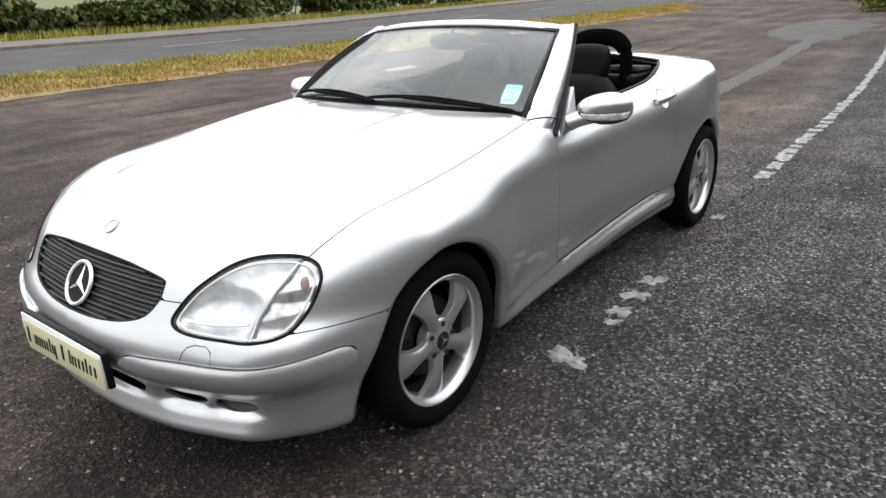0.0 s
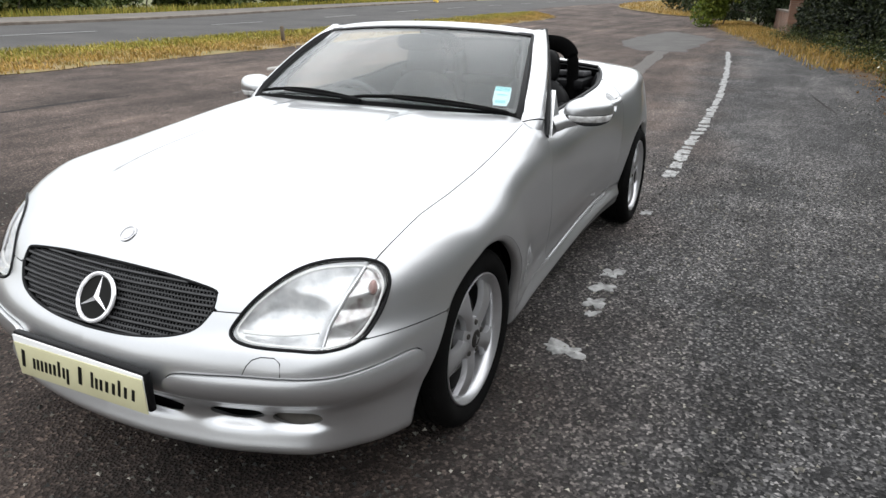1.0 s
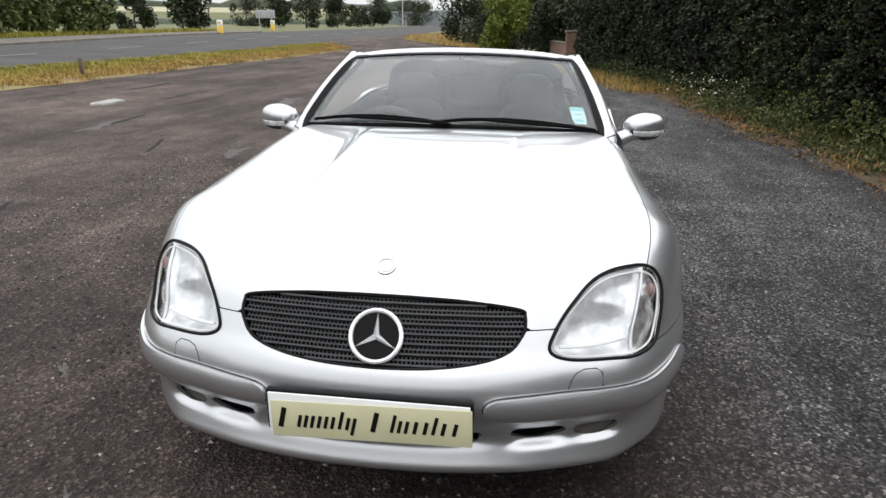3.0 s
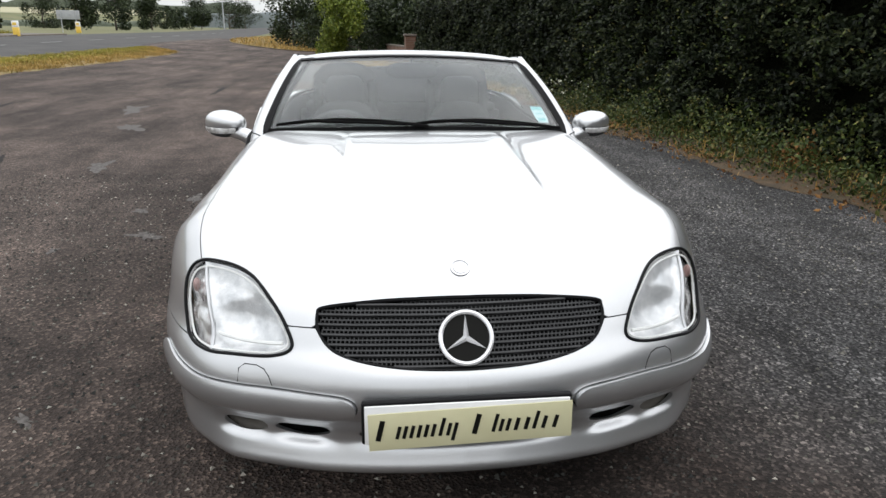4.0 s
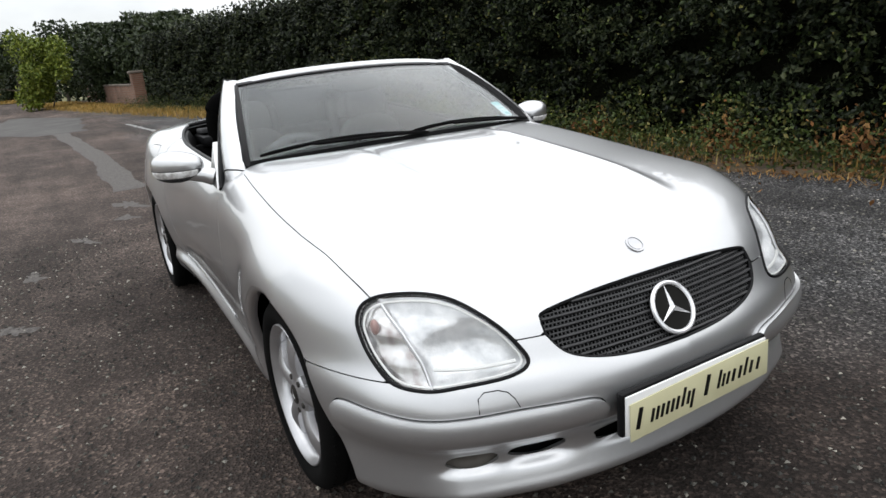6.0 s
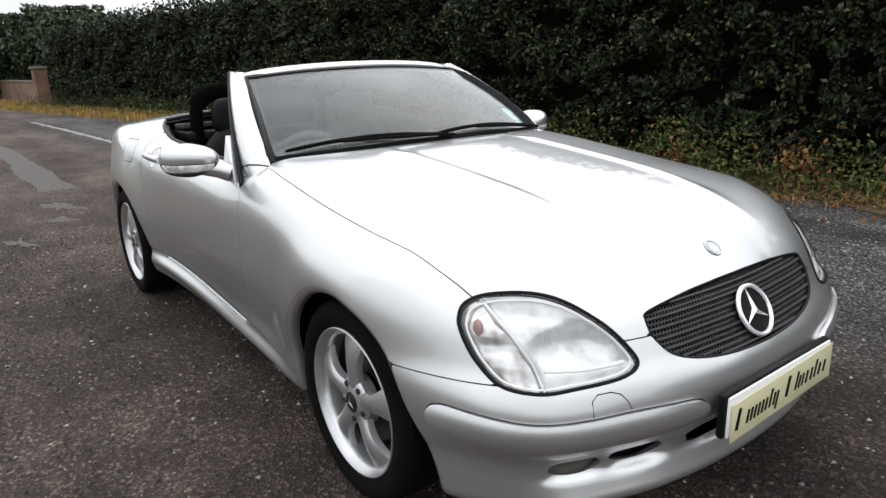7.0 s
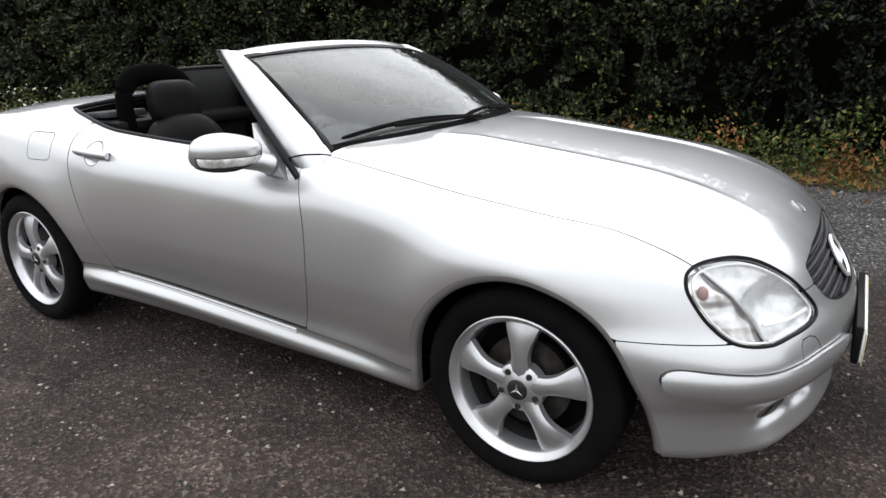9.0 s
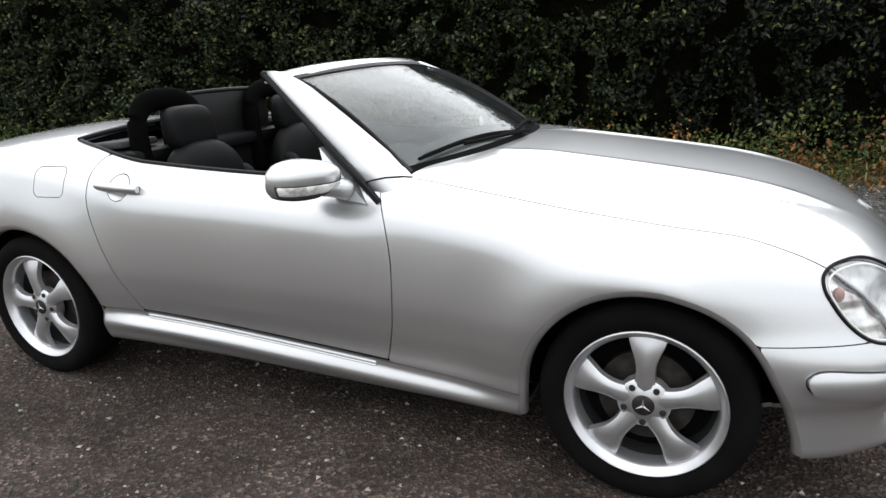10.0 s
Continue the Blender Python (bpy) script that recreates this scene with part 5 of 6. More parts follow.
# sticker behind the glass
bm = bmesh.new()
lay = []
for i in range(9):
    row = []
    for j in range(9):
        s, t = i / 8 - 0.5, j / 8 - 0.5
        k = 0.82 if t < -0.3 and abs(s) > 0.4 else 1
        row.append(bm.verts.new(screen_point(0.872 + s * 0.098 * k, 0.205 + t * 0.18, -0.007)))
    lay.append(row)
for i in range(8):
    for j in range(8):
        bm.faces.new((lay[i][j], lay[i + 1][j], lay[i + 1][j + 1], lay[i][j + 1]))
stk = part("windscreen_sticker", bm, PAPERW, screen, "pale blue and white paper sticker")
bm = bmesh.new()
for t0, t1, s0, s1 in ((0.21, 0.225, 0.845, 0.90), (0.135, 0.165, 0.84, 0.90), (0.255, 0.30, 0.825, 0.915)):
    q = [screen_point(s, t, -0.0055) for s, t in ((s0, t0), (s1, t0), (s1, t1), (s0, t1))]
    bm.faces.new([bm.verts.new(v) for v in q])
part("sticker_bars", bm, PAPER, stk)


# mirrors
for sgn in (1, -1):
    def cap_shape(q, s=sgn):
        out = q.y * s
        q.x *= 1.0 - 0.25 * max(0, out)
        q.x += -0.25 * out - 0.10 * (1 - q.z)
        q.z *= 1.0 - 0.22 * max(0, -out) + 0.0
        if q.x < -0.75:
            q.x = -0.75
        return q

    house = part("door_mirror", blob(-1.032, sgn * 0.908, 0.916, 0.106, 0.098, 0.064, 2.5, shape=cap_shape), PAINT, car, "silver door mirror with clear indicator strip")
    pts = [(-0.960, sgn * 0.785, 0.862), (-0.972, sgn * 0.825, 0.878), (-0.995, sgn * 0.880, 0.890)]
    part("mirror_foot", tube(pts, [0.036, 0.033, 0.030], 12), PAINT, house)
    def band(th0, th1, ph0, ph1, grow, thick, s=sgn, f=cap_shape):
        bm = bmesh.new()
        rows = []
        for i in range(9):
            th = radians(th0 + (th1 - th0) * i / 8)
            row = []
            for j in range(33):
                ph = radians(ph0 + (ph1 - ph0) * j / 32)
                d = Vector((math.cos(th) * math.cos(ph), s * math.cos(th) * math.sin(ph), math.sin(th)))
                r = (abs(d.x) ** 2.5 + abs(d.y) ** 2.5 + abs(d.z) ** 2.5) ** -0.4
                q = f(d * r)
                edge = min(1, min(i, 8 - i) / 1.5, min(j, 32 - j) / 2.0) if thick else 1
                g = grow + thick * edge
                row.append(bm.verts.new((-1.032 + q.x * 0.106 * g, s * 0.908 + q.y * 0.098 * g, 0.916 + q.z * 0.064 * g)))
            rows.append(row)
        for r0, r1 in zip(rows, rows[1:]):
            for j in range(32):
                bm.faces.new((r0[j], r0[j + 1], r1[j + 1], r1[j]))
        return bm

    part("mirror_base", band(-88, -40, -178, 178, 1.012, 0.0), GREYCLOTH, house, "grey lower shell")
    lens = part("indicator_strip", band(-36, -6, -40, 84, 0.992, 0.034), WHITELENS, house, "clear indicator strip")
    part("strip_surround", band(-39, -5, -46, 88, 1.004, 0.0), GREYCLOTH, lens)
    mg = part("mirror_glass", box((0.004, 0.13, 0.075), (-1.108, sgn * 0.906, 0.914), (0, 0, sgn * 6), 0.0), CHROME, house)
    # sail at the corner of the door
    bm = bmesh.new()
    tri = [(-0.880, 0.797, 0.822), (-1.010, 0.797, 0.838), (-1.075, 0.745, 0.990)]
    o = [bm.verts.new((x, sgn * y, z)) for x, y, z in tri]
    i_ = [bm.verts.new((x, sgn * (y - 0.04), z)) for x, y, z in tri]
    bm.faces.new(o)
    bm.faces.new(i_[::-1])
    for k in range(3):
        bm.faces.new((o[k], o[(k + 1) % 3], i_[(k + 1) % 3], i_[k]))
    part("mirror_sail", bm, PAINT, house)

# belt seal round the open cockpit
for sgn in (1, -1):
    pts = []
    for i in range(30):
        x = -0.95 - 1.38 * i / 29
        y = 0.728 - 0.10 * max(0, min(1, (-1.9 - x) / 0.46)) ** 2
        q = on_top(x, sgn * y)
        pts.append((q.x, q.y - sgn * 0.006, q.z + 0.002))
    part("belt_seal", tube(pts, 0.009, 8), TRIM, car, "black rubber belt seal")
pts = [on_top(rear_x + 0.004, 0.625 - 1.25 * i / 20) + Vector((0, 0, 0.002)) for i in range(21)]
part("deck_seal", tube(pts, 0.011, 8), TRIM, car)

# interior
part("cockpit_floor", box((1.75, 1.40, 0.03), (-1.50, 0, 0.30), bevel=0.01), GAP, car)
for sgn in (1, -1):
    bm = bmesh.new()
    rows = []
    for i in range(14):
        x = -0.80 - 1.45 * i / 13
        y = 0.722 - 0.10 * max(0, min(1, (-1.9 - x) / 0.46)) ** 2
        z = on_top(x, y).z - 0.004
        rows.append([bm.verts.new((x, sgn * yy, zz)) for yy, zz in ((y, z), (y - 0.02, z - 0.005), (y - 0.05, z - 0.06), (y - 0.05, z - 0.16), (y - 0.10, z - 0.22), (y - 0.10, z - 0.28), (y - 0.04, z - 0.34), (y - 0.04, 0.31))])
    for r0, r1 in zip(rows, rows[1:]):
        for k in range(7):
            bm.faces.new((r0[k], r0[k + 1], r1[k + 1], r1[k]))
    part("door_trim", bm, LEATHER, car, "black padded door trim")
bm = bmesh.new()
rows = []
for i in range(25):
    y = -0.69 + 1.38 * i / 24
    hood = 0.040 * math.exp(-(((y + 0.36) / 0.17) ** 4))
    xb = -0.66 - 0.13 * abs(y / 0.69) ** 2.2
    rows.append([bm.verts.new((xx, y, zz)) for xx, zz in ((xb, 0.908), (xb - 0.15, 0.912), (-1.02, 0.905 + hood), (-1.075, 0.890 + hood), (-1.09, 0.86 + hood * 0.6), (-1.02, 0.80), (-1.05, 0.68), (-0.98, 0.55), (-0.9, 0.31))])
for r0, r1 in zip(rows, rows[1:]):
    for k in range(8):
        bm.faces.new((r0[k], r0[k + 1], r1[k + 1], r1[k]))
part("dashboard", bm, DASH, car, "dark dashboard with instrument hood")
part("centre_console", box((0.95, 0.20, 0.26), (-1.45, 0, 0.44), bevel=0.03), DASH, car)
wheel_ring = [(0.19 * math.cos(2 * math.pi * i / 40), 0.19 * math.sin(2 * math.pi * i / 40), 0) for i in range(40)]
# grey in place of black: the rim's reflected light is in the colour
steer = part("steering_wheel", tube(wheel_ring, 0.0165, 10, closed=True), GREYCLOTH, car, "black steering wheel, greyed for the light on its rim")
steer.matrix_basis = pose(-1.20, -0.36, 0.785, 0, -66, 0)
part("boss", blob(0, 0, -0.02, 0.07, 0.075, 0.035, 2.5), DASH, steer)
for a in (0, 125, 235):
    sp = part("steering_spoke", box((0.14, 0.032, 0.016), (0.115, 0, -0.012), bevel=0.005), DASH, steer)
    sp.matrix_basis = pose(0, 0, 0, 0, 0, a)
part("rear_mirror", blob(-1.215, 0.0, 1.162, 0.024, 0.128, 0.040, 3.0), TRIM, car, "black interior mirror")
part("mirror_stalk", tube([(-1.245, 0, 1.225), (-1.22, 0, 1.185)], 0.010, 8), TRIM, car)
for sgn in (1, -1):
    seat = part("seat", blob(-1.60, sgn * 0.36, 0.47, 0.30, 0.245, 0.085, 3.2), LEATHER, car, "black leather sports seat")
    for s2 in (1, -1):
        part("bolster", blob(-1.60, sgn * 0.36 + s2 * 0.21, 0.52, 0.26, 0.05, 0.07, 3), LEATHER, seat)

    def lean(q):
        q.x -= 0.42 * q.z * 0.9
        q.y *= 1.0 - 0.20 * max(0, q.z) ** 2
        return q

    part("backrest", blob(-1.925, sgn * 0.36, 0.685, 0.085, 0.235, 0.262, 3.0, 32, 20, lean), LEATHER, seat)
    for s2 in (1, -1):
        part("back_bolster", blob(-1.870, sgn * 0.36 + s2 * 0.185, 0.62, 0.075, 0.05, 0.20, 3.0, 20, 14, lean), LEATHER, seat)
    bm = bmesh.new()
    for k in range(3):
        box((0.02, 0.21, 0.055), (-1.838 - 0.028 * k, sgn * 0.36, 0.60 + 0.062 * k), (0, -22, 0), 0.009, bm=bm)
    part("back_ribs", bm, LEATHER, seat)
    head = part("headrest", blob(-1.995, sgn * 0.36, 0.998, 0.052, 0.125, 0.096, 4.2, 32, 20, lambda q: Vector((q.x - 0.25 * q.z, q.y * (1 - 0.10 * max(0, q.z)), q.z))), LEATHER, seat, "black leather headrest")
    for s2 in (1, -1):
        part("headrest_post", tube([(-1.975, sgn * 0.36 + s2 * 0.055, 0.84), (-1.985, sgn * 0.36 + s2 * 0.055, 0.925)], 0.007, 8), CHROME, head)
    pts = [(-2.09, sgn * 0.36 + 0.175, 0.74)]
    for i in range(25):
        a = math.pi * i / 24
        pts.append((-2.11 - 0.02 * math.sin(a), sgn * 0.36 + 0.175 * math.copysign(abs(math.cos(a)) ** 0.7, math.cos(a)), 0.945 + 0.178 * abs(math.sin(a)) ** 0.7))
    pts.append((-2.09, sgn * 0.36 - 0.175, 0.74))
    part("roll_hoop", tube(pts, 0.033, 14, flat=1.4), HOOP, car, "black padded roll hoop")
NET = bpy.data.materials.new("black_net")
NET.use_nodes = True
nt = NET.node_tree
clear, mixn = nt.nodes.new("ShaderNodeBsdfTransparent"), nt.nodes.new("ShaderNodeMixShader")
mixn.inputs["Fac"].default_value = 0.10
bsdf(NET).inputs["Base Color"].default_value = (0.004, 0.004, 0.004, 1)
nt.links.new(bsdf(NET).outputs["BSDF"], mixn.inputs[1])
nt.links.new(clear.outputs["BSDF"], mixn.inputs[2])
nt.links.new(mixn.outputs["Shader"], nt.nodes["Material Output"].inputs["Surface"])
part("wind_deflector", box((0.006, 0.74, 0.22), (-2.15, 0, 1.025), bevel=0.002), NET, car, "black net wind deflector")
part("deflector_frame", tube([(-2.15, 0.36 - 0.72 * i / 12, 1.135 - 0.012 * ((i - 6) / 6) ** 2) for i in range(13)], 0.010, 8), TRIM, car)
part("rear_shelf", box((0.30, 1.22, 0.06), (-2.22, 0, 0.895), bevel=0.02), BLACK, car, "black shelf behind the seats")
for sgn in (1, -1):
    part("shelf_cover", box((0.19, 0.20, 0.03), (-2.255, sgn * 0.49, 0.944), (0, -4, 0), 0.010), GREYCLOTH, car)
part("rear_bulkhead", box((0.05, 1.30, 0.56), (-2.13, 0, 0.60), bevel=0.02), GAP, car)


# ---- patches and litter on the lay-by ----
strip_xs = [-19.3 + 0.2 * i for i in range(64)]
sheet("repair_strip", strip_xs, curve([-19.6, -11, -6.5], [-1.30, -0.82, -0.80]), curve([-19.6, -11, -6.5], [-0.92, -0.50, -0.44]), 3, 0.004, PATCHTAR, "pale worn strip of repaired tarmac", "pavement", wobble=0.07)
sheet("repair_patch", [-30.0 + 0.4 * i for i in range(31)], curve([-30.4, -22.3, -18, -17], [-2.5, -2.9, -1.6, -1.1]), curve([-30.4, -28, -24.5, -17], [-2.1, -1.1, -0.2, -0.5]), 4, 0.004, OLDPATCH, "square grey repair in the tarmac", "pavement", wobble=0.22)
worn = tagged(new("worn_patches"), "pale worn spots where the tarmac has lost its binder", "pavement", kind="structure")
for cx, cy, l, w, tn in ((-5.7, -0.75, 0.7, 0.30, 0.15), (-5.0, -0.85, 0.4, 0.2, 0.4), (-4.3, -1.25, 0.5, 0.14, 0.3), (-3.4, -1.62, 0.38, 0.16, 0.3), (-3.0, -1.95, 0.22, 0.14, 0.1), (-2.3, -1.72, 0.30, 0.20, 0.8), (-2.0, -2.2, 0.14, 0.09, 0.2), (0.04, -1.49, 0.16, 0.05, 0.9), (-4.9, -2.9, 0.7, 0.3, 0.2), (-10.5, -4.2, 1.6, 0.5, 0.1), (-8.0, -3.5, 1.1, 0.4, 0.3), (0.8, -0.95, 0.2, 0.03, 0.5), (1.6, 1.5, 0.10, 0.02, 1.2), (-6.6, -5.6, 1.3, 0.3, 0.2)):
    part("worn_spot", blot(cx, cy, l * 0.62, w * 0.62, int(abs(cx) * 90 + 7), 0.0015, tn, n=96, rough=0.5, thick=0.001), PATCHTAR, worn, smooth=False)
dark = tagged(new("tarmac_cracks"), "dark open cracks and sunken seams in the tarmac", "pavement", kind="structure")
for cx, cy, l, w, tn in ((-7.2, -5.6, 1.5, 0.09, 0.12), (-10.8, -6.6, 1.2, 0.10, 0.05), (-5.2, -4.0, 0.9, 0.05, 0.3), (-12.5, -8.2, 2.2, 0.14, 0.02), (-4.0, -6.8, 1.8, 0.10, -0.05), (-2.2, -3.6, 0.6, 0.03, 0.4), (-9.0, 2.4, 1.4, 0.04, 0.1), (-15.0, -3.5, 2.5, 0.10, 0.05), (0.75, 1.95, 0.05, 0.02, 0.4)):
    part("crack", blot(cx, cy, l, w, int(abs(cx) * 70 + 3), 0.001, tn, n=36, rough=0.35, thick=0.001), DARKTAR, dark, smooth=False)
slab = tagged(part("pale_slab", blot(-9.25, -7.16, 0.8, 0.32, 3, 0.0, 0.1, rough=0.2, thick=0.03), SLAB, smooth=False), "pale flat slab lying on the tarmac", "slab")

# road centre line
dashes = tagged(new("centre_line"), "broken white centre line of the main road", "road marking", kind="structure")
x = 14.0
while x > -110:
    pts = []
    for xx in (x, x - 3.0):
        for w in (-0.06, 0.06):
            y = (float(road_far(xx)) + float(verge_far(xx))) / 2 + w
            pts.append((xx, y, float(height(xx, y)) + 0.012))
    bm = bmesh.new()
    vs = [bm.verts.new(p) for p in (pts[0], pts[1], pts[3], pts[2])]
    top = bmesh.ops.extrude_face_region(bm, geom=[bm.faces.new(vs)])
    bmesh.ops.translate(bm, vec=(0, 0, 0.004), verts=[v for v in top["geom"] if isinstance(v, bmesh.types.BMVert)])
    part("paint_dash", bm, LINEPAINT, dashes, smooth=False)
    x -= 8.0

# loose chippings round the car
rs = np.random.RandomState(11)


def chips(name, count, xr, yr, size, mat, label):
    """Small angular stones, four to six faces each, joined."""
    c = np.stack([rs.uniform(*xr, count), rs.uniform(*yr, count), np.zeros(count)], 1)
    c[:, 2] = height(c[:, 0], c[:, 1]) + 0.001
    s = size * rs.uniform(0.5, 1.4, count) ** 1.5
    shape = np.array([(1, 0, 0), (-0.4, 0.9, 0), (-0.5, -0.8, 0), (0.05, 0.1, 0.75)])
    a = rs.uniform(0, 6.28, count)
    rot = np.stack([np.stack([np.cos(a), -np.sin(a), 0 * a], 1), np.stack([np.sin(a), np.cos(a), 0 * a], 1), np.tile((0, 0, 1.0), (count, 1))], 1)
    v = np.einsum("nij,kj->nki", rot, shape) * s[:, None, None] * rs.uniform(0.7, 1.3, (count, 4, 1)) + c[:, None, :]
    f = (np.arange(count)[:, None, None] * 4 + np.array([(0, 1, 3), (1, 2, 3), (2, 0, 3)])[None]).reshape(-1, 3)
    ob = mesh_ob(name, v.reshape(-1, 3).tolist(), f.tolist(), mat, smooth=False)
    return tagged(ob, label, "gravel", kind="stuff")


STONE = leaf_material("pale_stone_chips", [(0.0, (0.028, 0.029, 0.030)), (0.5, (0.060, 0.059, 0.057)), (0.85, (0.10, 0.097, 0.09)), (1.0, (0.42, 0.40, 0.37))], 0.9)
chips("loose_chippings", 30000, (-4.5, 3.2), (-3.4, 3.6), 0.0075, STONE, "loose pale stone chippings on the tarmac")
chips("edge_gravel", 9000, (-10, 5), (2.6, 4.6), 0.009, STONE, "loose gravel along the foot of the hedge")


# ---- plants ----
def leaves(name, c, size, mat, label, category, spread=1.0, droop=0.35, parent=None, kind="stuff", face=None):
    """Folded pointed leaves at the places c, turned at random about an outward bias."""
    n = len(c)
    d = rs.normal(size=(n, 3))
    if face is not None:
        d = d * spread + np.asarray(face)
    d[:, 2] -= droop
    d /= np.linalg.norm(d, axis=1)[:, None]
    r = rs.normal(size=(n, 3))
    s = np.cross(d, r)
    s /= np.linalg.norm(s, axis=1)[:, None]
    u = np.cross(s, d)
    k = (size * rs.uniform(0.6, 1.35, n))[:, None]
    v = np.stack([c - d * k * 0.5, c + s * k * 0.30 + u * k * 0.10, c + d * k * 0.55, c - s * k * 0.30 + u * k * 0.10], 1)
    f = (np.arange(n)[:, None, None] * 4 + np.array([(0, 1, 2), (0, 2, 3)])[None]).reshape(-1, 3)
    me = bpy.data.meshes.new(name)
    me.from_pydata(v.reshape(-1, 3).tolist(), [], f.tolist())
    me.materials.append(mat)
    ob = new(name, me)
    ob.parent = parent
    if label:
        tagged(ob, label, category if parent is None else "")
    if parent is None:
        tagged(ob, kind=kind)
    return ob


def blades(name, c, tall, mat, label, wide=0.006, lean_by=0.35):
    """Grass blades, one bent triangle pair each, standing at the places c."""
    n = len(c)
    a = rs.uniform(0, 6.28, n)
    h = tall * rs.uniform(0.45, 1.25, n)
    out = np.stack([np.cos(a), np.sin(a), 0 * a], 1)
    sd = np.stack([-np.sin(a), np.cos(a), 0 * a], 1)
    l = (lean_by * h * rs.uniform(0.2, 1.5, n))[:, None]
    z = np.array([0, 0, 1.0])
    w = (wide * rs.uniform(0.7, 1.5, n))[:, None]
    v = np.stack([c - sd * w, c + sd * w, c + out * l * 0.35 + z * (h * 0.6)[:, None] + sd * w * 0.7, c + out * l * 0.35 + z * (h * 0.6)[:, None] - sd * w * 0.7, c + out * l + z * h[:, None]], 1)
    base = np.arange(n)[:, None] * 5
    f = [tuple(q) for q in (base + np.array([0, 1, 2, 3])).tolist()] + [tuple(q) for q in (base + np.array([3, 2, 4])).tolist()]
    me = bpy.data.meshes.new(name)
    me.from_pydata(v.reshape(-1, 3).tolist(), [], f)
    me.materials.append(mat)
    return tagged(new(name, me), label, "grass", kind="stuff")


# the tall dark hedge beside the lay-by
def hedge_y(x):
    return hedge_edge(x) + 1.0


HEDGE_TOP = 2.7


def hedge_top(x):
    """The hedge dips beside the car and at its end by the garden wall."""
    return np.interp(x, [-27, -19, -9.5], [2.45, 2.85, HEDGE_TOP])


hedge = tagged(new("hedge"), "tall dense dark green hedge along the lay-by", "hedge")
# added near-black body: the shade deep between the leaves, as colour
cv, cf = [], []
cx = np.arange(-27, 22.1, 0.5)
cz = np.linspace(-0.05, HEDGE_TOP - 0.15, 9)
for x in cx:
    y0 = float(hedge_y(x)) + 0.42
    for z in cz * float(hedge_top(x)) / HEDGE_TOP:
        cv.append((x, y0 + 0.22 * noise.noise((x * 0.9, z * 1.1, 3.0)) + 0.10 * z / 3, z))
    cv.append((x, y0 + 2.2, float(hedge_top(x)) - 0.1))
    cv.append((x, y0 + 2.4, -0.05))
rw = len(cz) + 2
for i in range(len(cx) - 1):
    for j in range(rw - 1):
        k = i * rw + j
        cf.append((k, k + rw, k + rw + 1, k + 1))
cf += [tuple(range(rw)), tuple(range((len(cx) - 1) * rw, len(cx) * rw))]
mesh_ob("shade_core", cv, cf, HEDGESHADE, hedge)


def hedge_points(count, x0, x1, z0, z1, deep):
    x, z = rs.uniform(x0, x1, count), z0 + (z1 - z0) * rs.uniform(0, 1, count)
    lump = np.array([noise.noise((a * 0.8, b * 0.9, 0.0)) + 0.55 * noise.noise((a * 2.3, b * 2.3, 5.0)) + 0.4 * noise.noise((a * 5.5, b * 5.5, 9.0)) for a, b in zip(x, z)])
    y = hedge_y(x) + 0.05 - 0.46 * lump + rs.exponential(deep, count) + 0.05 * z
    gap = np.array([noise.noise((a * 3.2, b * 3.2, 21.0)) for a, b in zip(x, z)]) > -0.20
    return np.stack([x, y, z], 1)[gap]


near = hedge_points(95000, -10.5, 6.5, 0.05, HEDGE_TOP, 0.10)
# towards the car's nose the hedge takes the leaves coloured for shade
shaded = near[:, 0] + 1.6 * np.array([noise.noise((a * 0.5, c * 0.7, 31.0)) for a, _, c in near]) + rs.normal(0, 0.25, len(near)) > -0.9
leaves("foliage", near[~shaded], 0.067, HEDGELEAF, "", "", 0.8, 0.4, hedge, face=(0, -0.9, 0.25))
leaves("foliage", near[shaded], 0.067, SHADELEAF, "", "", 0.8, 0.4, hedge, face=(0, -0.9, 0.25))
more = np.concatenate([hedge_points(40000, -27, -10.5, 0.05, 2.7, 0.14), hedge_points(10000, 6.5, 22, 0.05, HEDGE_TOP, 0.14)])
leaves("foliage", more, 0.10, HEDGELEAF, "", "", 0.8, 0.4, hedge, face=(0, -0.9, 0.25))
topx = rs.uniform(-27, 22, 14000)
topp = np.stack([topx, hedge_y(topx) + rs.uniform(0, 2.3, 14000), hedge_top(topx) - 0.1 + 0.22 * np.array([noise.noise((a * 0.7, 2.0, 0.0)) for a in topx]) + rs.uniform(-0.1, 0.25, 14000)], 1)
leaves("foliage", topp, 0.11, HEDGELEAF, "", "", 1.0, 0.0, hedge, face=(0, -0.2, 0.8))
# shoots that stand out of the hedge, paler
tips = hedge_points(3600, -12, 1.5, 0.3, HEDGE_TOP, 0.02)
tips[:, 1] -= 0.10
leaves("young_growth", tips, 0.055, WEEDLEAF, "", "", 0.9, 0.2, hedge, face=(0, -0.9, 0.4))

# weeds, dry grass, dead bracken and flowers at the hedge's foot
def foot_points(count, x0, x1, a, b, tall):
    x = rs.uniform(x0, x1, count)
    d = a + (b - a) * rs.beta(1.6, 1.2, count)
    y = hedge_edge(x) + d
    y = y + 0.30 * np.array([noise.noise((p * 0.75, 4.0, 1.0)) for p in x])
    clump = np.array([noise.noise((p * 1.7, q * 1.7, 2.0)) for p, q in zip(x, y)])
    z = rs.uniform(0, 1, count) ** 1.3 * tall * np.clip(0.55 + 0.9 * clump + 0.25 * d, 0.12, 1.3)
    return np.stack([x, y, z], 1)


